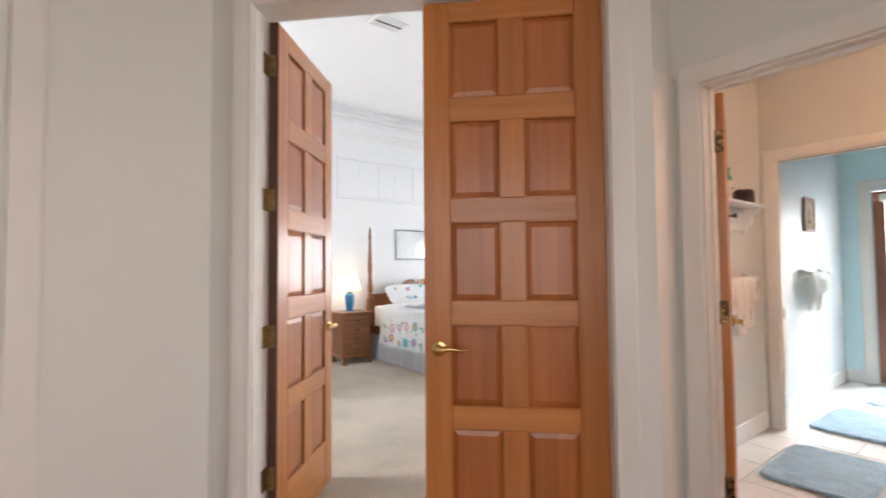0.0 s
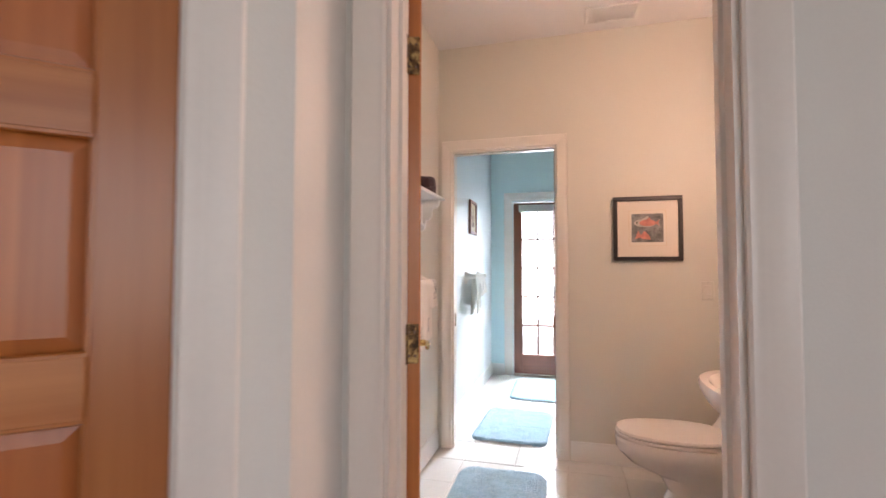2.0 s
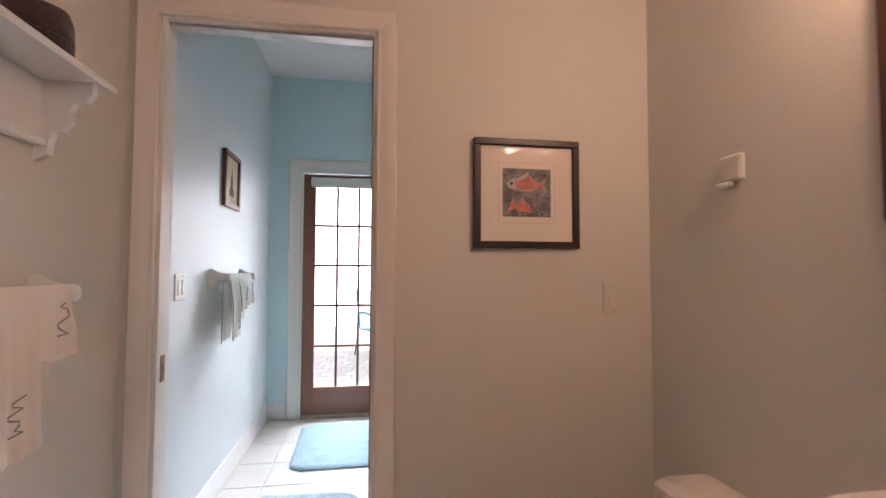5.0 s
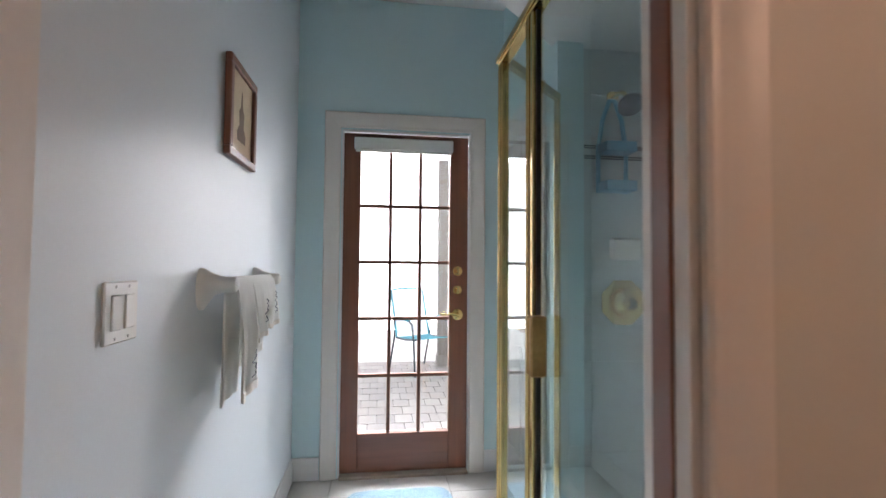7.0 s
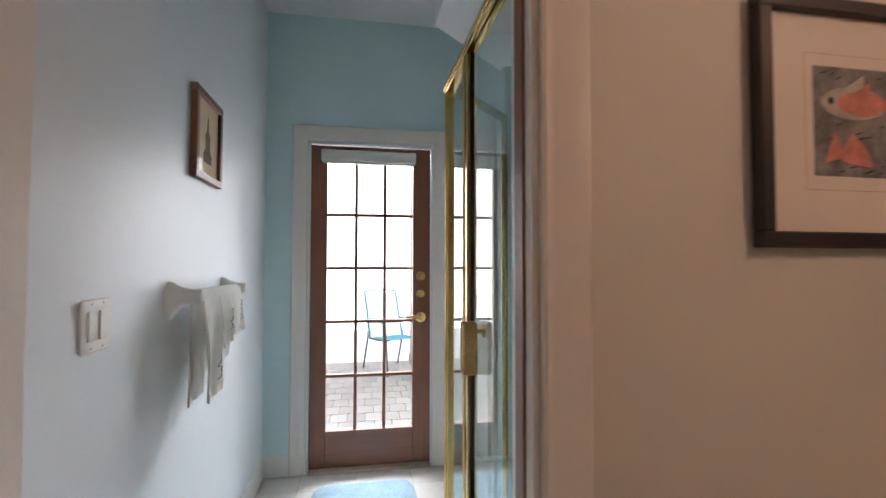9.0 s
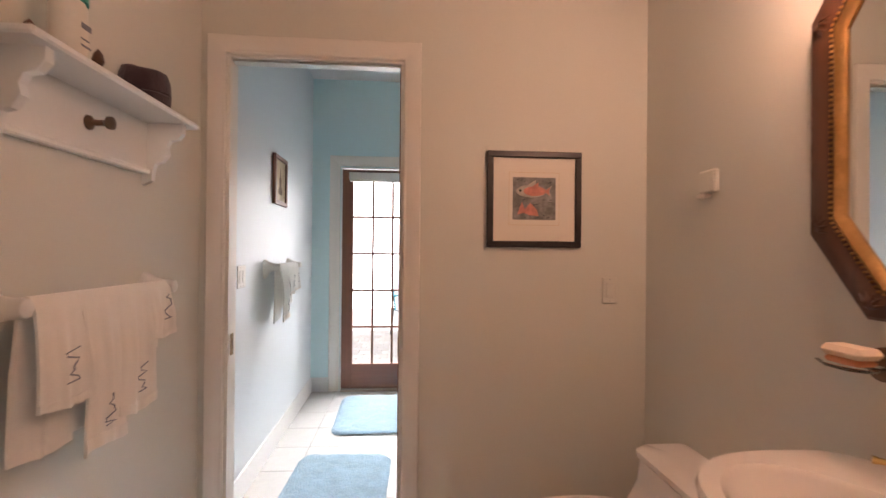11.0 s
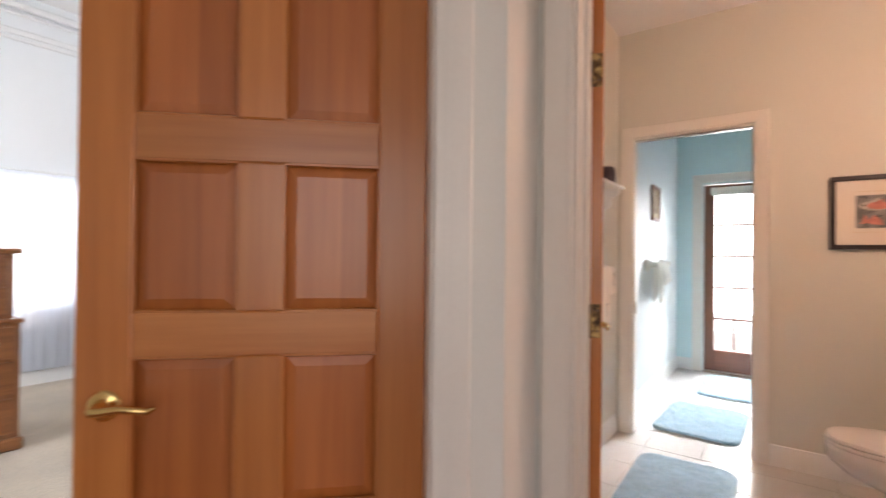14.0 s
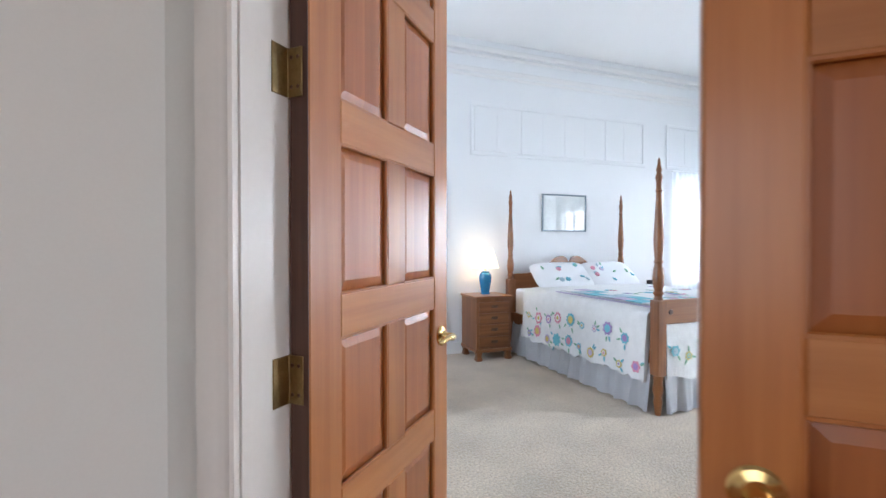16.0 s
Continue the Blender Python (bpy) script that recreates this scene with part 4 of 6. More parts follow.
# ---- towel bars ----
def towel_bar(m, length, label, mat):
    th = thing("towel_bar", m, label, "towel bar")
    for x in (-length / 2, length / 2):
        bm = bmesh.new()
        loops = []
        for y, hw, hz, zc in ((0.0, 0.030, 0.058, -0.012), (-0.010, 0.030, 0.058, -0.012), (-0.020, 0.026, 0.048, -0.008), (-0.038, 0.021, 0.030, 0.0), (-0.060, 0.021, 0.023, 0.0), (-0.088, 0.022, 0.022, 0.0), (-0.097, 0.019, 0.019, 0.0), (-0.101, 0.012, 0.012, 0.0)):
            loops.append([(x + hw * math.cos(2 * math.pi * k / 20), y, zc + hz * math.sin(2 * math.pi * k / 20)) for k in range(20)])
        rings(bm, loops)
        part("bracket", bm, mat, th)
    bm = bmesh.new()
    tube(bm, [(-length / 2, -0.075, 0), (length / 2, -0.075, 0)], 0.009, 12)
    part("bar", bm, mat, th)
    return th


def hung_towel(m, w, front, back, label, mat, seed, emblem=True):
    """A folded cloth over a bar that runs along local x; local -y is the room."""
    rnd = random.Random(seed)
    th = thing("towel", m, label, "towel", group="hanging hand towels")
    ph = rnd.random() * 6
    lean = rnd.uniform(-0.012, 0.012)
    def sheet(off):
        rows_ = []
        nx = 22
        n = 12
        path = [(-0.013 - off, -front * (1 - k / n)) for k in range(n)] + [(-0.012 - off * 0.8, -0.002), (-0.006, 0.011 + off), (0.0, 0.013 + off), (0.006, 0.011 + off)] + [(0.013 + off, -back * k / n) for k in range(n + 1)]
        for py, pz in path:
            low = min(1, max(0, -pz / max(front, back)))
            fall = min(1, low * 2.2)
            row = []
            for i in range(nx + 1):
                s = i / nx
                x = (s - 0.5) * w * (1 - 0.10 * math.sin(min(1, low * 1.15) * math.pi) + 0.05 * low) + lean * low
                wob = fall * (0.008 * math.sin(s * 9 + ph + 1.2 * low) + 0.0025 * math.sin(s * 21 + 2 * ph))
                part_way = (-0.014 if py < 0 else 0.010) * fall
                row.append((x, py + wob + part_way, pz + 0.008 * low * math.sin(s * 6 + ph)))
            rows_.append(row)
        return rows_
    bm = bmesh.new()
    outer, inner = sheet(0.006), sheet(0.0)
    vo = [[bm.verts.new(p) for p in r] for r in outer]
    vi = [[bm.verts.new(p) for p in r] for r in inner]
    for g in (vo, vi):
        for a, b in zip(g, g[1:]):
            for k in range(len(a) - 1):
                bm.faces.new((a[k], a[k + 1], b[k + 1], b[k]))
    edge_o = vo[0] + [r[-1] for r in vo[1:]] + vo[-1][-2::-1] + [r[0] for r in vo[-2:0:-1]]
    edge_i = vi[0] + [r[-1] for r in vi[1:]] + vi[-1][-2::-1] + [r[0] for r in vi[-2:0:-1]]
    for k in range(len(edge_o)):
        q = (k + 1) % len(edge_o)
        bm.faces.new((edge_o[k], edge_o[q], edge_i[q], edge_i[k]))
    part("cloth", bm, mat, th)
    bm = bmesh.new()
    strip = [[sheet(o)[q] for q in (0, 1)] for o in (0.0085, 0.002)]
    hem = [strip[0][0], strip[0][1], strip[1][1], strip[1][0]]
    rings(bm, [[row[k] for row in hem] for k in range(len(hem[0]))])
    part("hem", bm, TOWEL, th, "cream woven hem band")
    if emblem:
        bm = bmesh.new()
        y = -0.047
        stitch = [(-0.02, -front + 0.055), (0.018, -front + 0.057)]
        stitch += [((rnd.random() - 0.5) * 0.05, -front + 0.065 + 0.008 * k) for k in range(9)]
        tube(bm, [(px, y + 0.05 * abs(px), pz) for px, pz in stitch], 0.0016, 6)
        part("embroidery", bm, EMB, th, "dark grey stitched motif")
    return th


towel_bar(pose(3.70, 1.385, 1.175), 0.60, "ivory ceramic towel bar under the shelf", WPLASTIC)
for x, w_, f_, b_, s_ in ((3.50, 0.15, 0.23, 0.34, 1), (3.635, 0.15, 0.37, 0.33, 2), (3.775, 0.15, 0.33, 0.31, 3), (3.91, 0.13, 0.15, 0.2, 4)):
    hung_towel(pose(x, 1.31, 1.178), w_, f_, b_, "ivory embroidered hand towel over the towel bar", TOWEL, s_)
towel_bar(pose(5.59, 1.385, 1.19), 0.56, "white ceramic towel bar on the aqua wall", WPLASTIC)
for x, w_, f_, b_, s_ in ((5.425, 0.18, 0.335, 0.345, 5), (5.575, 0.16, 0.19, 0.28, 6), (5.715, 0.16, 0.17, 0.27, 7)):
    hung_towel(pose(x, 1.31, 1.193), w_, f_, b_, "white embroidered hand towel over the towel bar", TOWELW, s_)

# ---- shelf with its things ----
sf = thing("wall_shelf", pose(3.70, 1.385, 1.70), "cream wooden wall shelf with scrolled brackets and a peg", "shelf")
part("top", boxes((-0.36, -0.145, 0, 0.36, 0, 0.018), bevel=0.005), WHITE, sf)
part("back_board", boxes((-0.30, -0.016, -0.15, 0.30, 0, 0), bevel=0.003), WHITE, sf)
part("rail", boxes((-0.30, -0.026, -0.165, 0.30, 0, -0.148), bevel=0.004), WHITE, sf)
scroll = [(0, 0), (-0.125, 0), (-0.125, -0.03), (-0.11, -0.05), (-0.085, -0.055), (-0.075, -0.075), (-0.08, -0.10), (-0.06, -0.125), (-0.04, -0.13), (-0.032, -0.155), (-0.03, -0.185), (0, -0.20)]
for x in (-0.30, 0.28):
    bm = bmesh.new()
    rings(bm, [[(x + d, y, z) for y, z in scroll] for d in (0, 0.022)])
    part("bracket", bm, WHITE, sf)
bm = bmesh.new()
lathe(bm, [(0.001, 0), (0.02, 0), (0.018, 0.006), (0.008, 0.012), (0.008, 0.04), (0.017, 0.05), (0.017, 0.06), (0.001, 0.065)], 16, m=pose(0.0, -0.016, -0.075, 90, 0, 0))
part("peg", bm, DARKBR, sf, "dark bronze and white knob")
th = thing("lotion_bottle", pose(3.52, 1.30, 1.718), "cream lotion bottle with a teal cap", "bottle")
bm = bmesh.new()
lathe(bm, [(0.001, 0), (0.034, 0), (0.036, 0.006), (0.036, 0.12), (0.030, 0.135), (0.001, 0.136)], 20)
part("body", bm, BOTTLEP, th)
bm = bmesh.new()
lathe(bm, [(0.001, 0.132), (0.038, 0.132), (0.037, 0.15), (0.024, 0.175), (0.022, 0.19), (0.030, 0.21), (0.031, 0.215), (0.001, 0.216)], 20)
part("cap", bm, TEAL, th, "teal flared cap")
for r in ((-0.012, -0.0375, 0.03, 0.02, -0.036, 0.034), (-0.012, -0.0375, 0.045, 0.014, -0.036, 0.048), (-0.012, -0.0375, 0.07, 0.02, -0.036, 0.082)):
    part("print_bar", boxes(r), EMB, th)
for x, y, hgt in ((3.445, 1.325, 0.055), (3.60, 1.285, 0.06)):
    th = thing("ornament", pose(x, y, 1.718), "small dark carved leaf ornament on the shelf", "ornament")
    bm = bmesh.new()
    lathe(bm, [(0.001, 0), (0.012, 0), (0.013, 0.008), (0.006, 0.014), (0.014, hgt * 0.5), (0.010, hgt * 0.8), (0.001, hgt)], 12)
    part("figure", bm, DARKW, th)
th = thing("folded_washcloth", pose(3.86, 1.315, 1.718), "rolled dark plum washcloth on the shelf", "washcloth")
bm = bmesh.new()
loops = []
for z, r in ((0, 0.066), (0.006, 0.074), (0.03, 0.076), (0.033, 0.072), (0.036, 0.076), (0.075, 0.074), (0.095, 0.066), (0.104, 0.045), (0.106, 0.01)):
    loops.append([((r + 0.003 * math.sin(5 * a) + 0.002 * math.sin(11 * a + z * 60)) * math.cos(a) * 1.12, (r + 0.003 * math.sin(4 * a + 1)) * math.sin(a) * 0.85, z + 0.003 * math.sin(3 * a)) for a in [2 * math.pi * k / 32 for k in range(32)]])
rings(bm, loops)
part("cloth", bm, PLUM, th)


# ---- toilet ----
def egg(a, bf, bb, yc, z, n=28, sx=1.0):
    out = []
    for k in range(n):
        t = 2 * math.pi * k / n
        c, s = math.cos(t), math.sin(t)
        out.append((a * sx * math.copysign(abs(c) ** 0.85, c), yc + (bf if s > 0 else bb) * math.copysign(abs(s) ** 0.9, s), z))
    return out
wc = thing("toilet", pose(3.86, -0.53, 0), "white one-piece toilet with a closed lid", "toilet")
bm = bmesh.new()
rings(bm, [egg(0.115, 0.20, 0.26, 0.36, 0.0), egg(0.105, 0.19, 0.26, 0.35, 0.05), egg(0.10, 0.17, 0.27, 0.34, 0.12), egg(0.115, 0.20, 0.28, 0.36, 0.20), egg(0.165, 0.27, 0.31, 0.43, 0.26), egg(0.19, 0.315, 0.32, 0.45, 0.32), egg(0.193, 0.32, 0.32, 0.45, 0.37), egg(0.186, 0.312, 0.32, 0.45, 0.383)])
part("bowl", bm, PORC, wc)
bm = bmesh.new()
rings(bm, [egg(0.186, 0.31, 0.24, 0.455, 0.386), egg(0.190, 0.315, 0.24, 0.455, 0.393), egg(0.188, 0.313, 0.24, 0.455, 0.404)])
part("seat", bm, PORC, wc)
bm = bmesh.new()
rings(bm, [egg(0.184, 0.308, 0.235, 0.455, 0.4075), egg(0.188, 0.313, 0.24, 0.455, 0.414), egg(0.182, 0.305, 0.235, 0.455, 0.425), egg(0.12, 0.22, 0.17, 0.455, 0.433), egg(0.02, 0.03, 0.03, 0.455, 0.435)])
part("lid", bm, PORC, wc)
bm = bmesh.new()
def slab(hw, y0, y1, z, r=0.045, n=5):
    out = []
    for cx, cy, a0 in ((hw - r, y1 - r, 0), (-hw + r, y1 - r, 90), (-hw + r * 0.5, y0 + r * 0.5, 180), (hw - r * 0.5, y0 + r * 0.5, 270)):
        rr = r if a0 < 180 else r * 0.5
        for k in range(n):
            a = radians(a0 + 90 * k / (n - 1))
            out.append((cx + rr * math.cos(a), cy + rr * math.sin(a), z))
    return out
rings(bm, [slab(0.16, 0.0, 0.22, 0.05), slab(0.17, 0.0, 0.24, 0.25), slab(0.20, 0.0, 0.30, 0.36), slab(0.235, 0.0, 0.235, 0.42), slab(0.24, 0.0, 0.21, 0.46), slab(0.24, 0.0, 0.20, 0.535)])
part("tank", bm, PORC, wc)
bm = bmesh.new()
rings(bm, [slab(0.238, 0.002, 0.198, 0.537), slab(0.248, 0.0, 0.21, 0.545), slab(0.248, 0.0, 0.21, 0.565), slab(0.235, 0.01, 0.195, 0.578), slab(0.15, 0.04, 0.14, 0.582)])
part("tank_lid", bm, PORC, wc)
bm = bmesh.new()
tube(bm, [(-0.17, 0.20, 0.48), (-0.17, 0.225, 0.48)], 0.013, 12)
k = part("flush_lever", bm, BRASS, wc)
bm = bmesh.new()
tube(bm, [(-0.17, 0.225, 0.48), (-0.12, 0.23, 0.474), (-0.09, 0.228, 0.47)], [0.008, 0.006, 0.007], 8)
part("arm", bm, BRASS, k)
th = thing("supply_valve", pose(3.60, -0.50, 0.18), "small brass water stop beside the toilet", "valve")
bm = bmesh.new()
tube(bm, [(0, -0.03, 0), (0, 0.03, 0)], 0.012, 10)
tube(bm, [(0, 0.02, 0), (0.02, 0.03, 0.12), (0.05, 0.03, 0.25)], 0.005, 8)
part("body", bm, OLDBRASS, th)


# ---- basin ----
def basin_loop(k, z, back=0.0, n=40):
    out = []
    for q in range(n):
        t = 2 * math.pi * q / n
        c, s = math.cos(t), math.sin(t)
        x = 0.335 * k * math.copysign(abs(c) ** 0.75, c)
        y = 0.22 + (0.30 * k * abs(s) ** 0.85 if s > 0 else -(0.22 * (k if back else 1) - back) * abs(s) ** 0.4)
        if s < 0:
            x = x * (1 - 0.06 * abs(s))
        out.append((x, y, z))
    return out
bs = thing("pedestal_basin", pose(3.105, -0.532, 0), "white porcelain pedestal basin with a wide oval bowl", "basin")
bm = bmesh.new()
def bowl(a, b, yc, z, n=40):
    return [(a * math.cos(2 * math.pi * q / n), yc + b * math.sin(2 * math.pi * q / n), z) for q in range(n)]
rings(bm, [bowl(0.09, 0.09, 0.18, 0.60), bowl(0.14, 0.13, 0.19, 0.64), bowl(0.24, 0.19, 0.21, 0.70), basin_loop(0.92, 0.76), basin_loop(0.985, 0.80), basin_loop(1.0, 0.825), basin_loop(0.985, 0.838), bowl(0.268, 0.178, 0.315, 0.838), bowl(0.255, 0.168, 0.315, 0.828), bowl(0.22, 0.145, 0.31, 0.77), bowl(0.15, 0.10, 0.30, 0.72), bowl(0.03, 0.03, 0.30, 0.705)])
part("bowl", bm, PORC, bs)
bm = bmesh.new()
lathe(bm, [(0.001, 0), (0.14, 0), (0.14, 0.02), (0.105, 0.06), (0.085, 0.2), (0.08, 0.45), (0.095, 0.58), (0.12, 0.64), (0.001, 0.641)], 28, at=(0, 0.17, 0))
part("pedestal", bm, PORC, bs)
bm = bmesh.new()
lathe(bm, [(0.001, 0), (0.022, 0), (0.02, 0.004), (0.001, 0.005)], 16, at=(0, 0.30, 0.705))
part("drain", bm, BRASS, bs)
fa = thing("faucet", pose(3.105, -0.44, 0.838), "polished brass faucet with two lever handles", "faucet")
bm = bmesh.new()
tube(bm, [(0, 0.0, 0), (0, 0.0, 0.012), (0, 0.01, 0.035), (0, 0.05, 0.065), (0, 0.09, 0.075), (0, 0.118, 0.068), (0, 0.125, 0.055)], [0.030, 0.026, 0.020, 0.016, 0.014, 0.014, 0.013], 16)
part("spout", bm, BRASS, fa)
bm = bmesh.new()
tube(bm, [(0, -0.022, 0.02), (0, -0.022, 0.075)], 0.003, 8)
lathe(bm, [(0.001, 0), (0.006, 0.002), (0.005, 0.014), (0.001, 0.016)], 10, at=(0, -0.022, 0.074))
part("lift_rod", bm, BRASS, fa)
for x in (-0.105, 0.105):
    bm = bmesh.new()
    lathe(bm, [(0.001, 0), (0.032, 0), (0.031, 0.006), (0.02, 0.01), (0.019, 0.03), (0.012, 0.04), (0.010, 0.05), (0.014, 0.058), (0.012, 0.07), (0.001, 0.073)], 20, at=(x, 0.005, 0))
    k = part("handle", bm, BRASS, fa)
    s = math.copysign(1, x)
    bm = bmesh.new()
    tube(bm, [(x, 0.005, 0.056), (x + s * 0.025, 0.02, 0.052), (x + s * 0.05, 0.04, 0.05), (x + s * 0.058, 0.046, 0.05)], [0.006, 0.005, 0.007, 0.009], 10)
    part("lever", bm, BRASS, k)
sp = thing("soap_dispenser", pose(2.895, -0.40, 0.838) @ Matrix.Diagonal((0.88, 0.88, 0.9, 1)), "clear pump bottle half full of yellow-green soap", "soap dispenser")
bm = bmesh.new()
lathe(bm, [(0.001, 0), (0.025, 0), (0.027, 0.004), (0.025, 0.105), (0.019, 0.12), (0.017, 0.13), (0.001, 0.131)], 20)
b_ = part("bottle", bm, SOAPG, sp)
b_.visible_shadow = False
bm = bmesh.new()
lathe(bm, [(0.001, 0.004), (0.023, 0.004), (0.0228, 0.048), (0.001, 0.049)], 20)
part("soap", bm, SOAPL, sp, "yellow-green liquid soap")
bm = bmesh.new()
lathe(bm, [(0.001, 0.128), (0.021, 0.128), (0.020, 0.145), (0.009, 0.15), (0.008, 0.165), (0.014, 0.168), (0.013, 0.182), (0.001, 0.184)], 18)
tube(bm, [(0, 0, 0.176), (0.022, 0.012, 0.176), (0.042, 0.022, 0.170)], [0.008, 0.006, 0.005], 8)
tube(bm, [(0, 0, 0.128), (0, 0, 0.02)], 0.003, 6)
part("pump", bm, WPLASTIC, sp)
sd = thing("soap_dish", pose(3.37, -0.535, 1.05), "bronze wall soap dish with two bars of soap", "soap dish")
bm = bmesh.new()
lathe(bm, [(0.001, 0), (0.040, 0), (0.038, 0.008), (0.02, 0.014), (0.012, 0.03), (0.001, 0.032)], 20, m=pose(0, 0, 0, -90, 0, 0))
part("wall_plate", bm, DARKBR, sd)
bm = bmesh.new()
rings(bm, [egg(0.055, 0.04, 0.04, 0.085, -0.005), egg(0.068, 0.05, 0.05, 0.085, 0.004), egg(0.062, 0.045, 0.045, 0.085, 0.004), egg(0.045, 0.03, 0.03, 0.085, -0.001)])
part("dish", bm, SOAPG, sd, "clear glass dish")
bm = boxes((-0.042, 0.058, 0.004, 0.042, 0.112, 0.018), bevel=0.006)
part("lower_soap", bm, SOAPO, sd, "orange soap bar")
bm = boxes((-0.052, 0.05, 0.019, 0.05, 0.118, 0.044), bevel=0.011)
part("upper_soap", bm, SOAP, sd, "cream soap bar")

# ---- mirror and vanity light ----
mi = thing("mirror", pose(3.20, -0.535, 1.62, 0, 0, 180), "octagonal mirror in a carved dark wood and gilt frame", "mirror")
def oct_loop(w, h, cx, cz, y):
    return [(-w + cx, y, -h), (w - cx, y, -h), (w, y, -h + cz), (w, y, h - cz), (w - cx, y, h), (-w + cx, y, h), (-w, y, h - cz), (-w, y, -h + cz)]
def oct_ring(bm, steps):
    loops = [oct_loop(0.338 - i, 0.47 - i, 0.148 - i * 0.42, 0.195 - i * 0.42, y) for i, y in steps]
    made = [[bm.verts.new(p) for p in l] for l in loops]
    for a, b in zip(made, made[1:]):
        for k in range(8):
            bm.faces.new((a[k], a[(k + 1) % 8], b[(k + 1) % 8], b[k]))
bm = bmesh.new()
oct_ring(bm, [(0.0, 0.0), (0.0, -0.022), (0.008, -0.032), (0.028, -0.036), (0.054, -0.030), (0.064, -0.02), (0.064, 0.0)])
part("frame", bm, DARKW, mi, "dark carved wooden frame")
bm = bmesh.new()
oct_ring(bm, [(0.064, -0.004), (0.064, -0.026), (0.070, -0.029), (0.077, -0.022), (0.084, -0.012), (0.084, 0.0)])
part("gilt_liner", bm, GOLD, mi, "gilt inner moulding")
bm = bmesh.new()
rings(bm, [oct_loop(0.256, 0.388, 0.113, 0.16, y) for y in (-0.0075, -0.004)])
part("mirror_glass", bm, MIRROR, mi)
bm = bmesh.new()
outer = oct_loop(0.338 - 0.06, 0.47 - 0.06, 0.123, 0.17, -0.028)
for a, b in zip(outer, outer[1:] + outer[:1]):
    a, b = Vector(a), Vector(b)
    n = max(3, int((b - a).length / 0.013))
    for k in range(n):
        p = a.lerp(b, (k + 0.5) / n)
        lathe(bm, [(0.0008, -0.004), (0.0042, -0.001), (0.0042, 0.001), (0.0008, 0.004)], 6, at=p)
part("bead_border", bm, GOLD, mi, "row of small gilt beads")
corners = oct_loop(0.338 - 0.025, 0.47 - 0.025, 0.137, 0.184, -0.036)
for c in corners:
    bm = bmesh.new()
    ang = math.atan2(c[2], c[0])
    for da in (-0.9, -0.45, 0, 0.45, 0.9):
        d = Vector((math.cos(ang + da), 0, math.sin(ang + da)))
        tube(bm, [Vector(c) - d * 0.004, Vector(c) - d * 0.02 + Vector((0, -0.004, 0)), Vector(c) - d * 0.040], [0.003, 0.005, 0.001], 6)
    part("acanthus_leaf", bm, DARKW, mi)
vl = thing("vanity_light", pose(3.17, -0.535, 2.20), "brass wall light with two frosted tulip shades", "wall light")
part("back_plate", boxes((-0.14, 0, -0.045, 0.14, 0.02, 0.045), bevel=0.008), BRASS, vl)
for x in (-0.20, 0.20):
    bm = bmesh.new()
    tube(bm, [(x * 0.45, 0.02, 0.0), (x * 0.6, 0.08, 0.03), (x * 0.9, 0.125, 0.035), (x, 0.135, 0.015), (x, 0.135, -0.01)], 0.009, 10)
    lathe(bm, [(0.001, 0.0), (0.024, 0.0), (0.028, -0.012), (0.028, -0.025), (0.001, -0.026)], 18, at=(x, 0.135, -0.005))
    k = part("arm", bm, BRASS, vl)
    bm = bmesh.new()
    prof = [(0.026, -0.03), (0.040, -0.05), (0.050, -0.08), (0.054, -0.11), (0.052, -0.135)]
    seg = 24
    loops = []
    for r, z in prof + [(r - 0.003, z) for r, z in prof[::-1]]:
        loops.append([(x + r * (1 + 0.03 * math.cos(6 * 2 * math.pi * a / seg)) * math.cos(2 * math.pi * a / seg), 0.135 + r * (1 + 0.03 * math.cos(6 * 2 * math.pi * a / seg)) * math.sin(2 * math.pi * a / seg), z - (0.006 * math.cos(6 * 2 * math.pi * a / seg) if r > 0.048 else 0)) for a in range(seg)])
    rings(bm, loops, cap=False)
    s_ = part("shade", bm, GLOBE, vl, "glowing frosted tulip shade")
    s_.visible_shadow = False
th = thing("ceiling_vent", pose(4.2, 0.20, H), "white slotted ceiling vent", "vent")
part("frame", boxes((-0.10, -0.16, -0.012, 0.10, -0.14, 0), (-0.10, 0.14, -0.012, 0.10, 0.16, 0), (-0.10, -0.14, -0.012, -0.08, 0.14, 0), (0.08, -0.14, -0.012, 0.10, 0.14, 0), bevel=0.002), WHITE, th)
for k in range(12):
    part("slat", boxes((-0.08, -0.135 + k * 0.0235, -0.010, 0.08, -0.121 + k * 0.0235, -0.004)), WHITE, th)


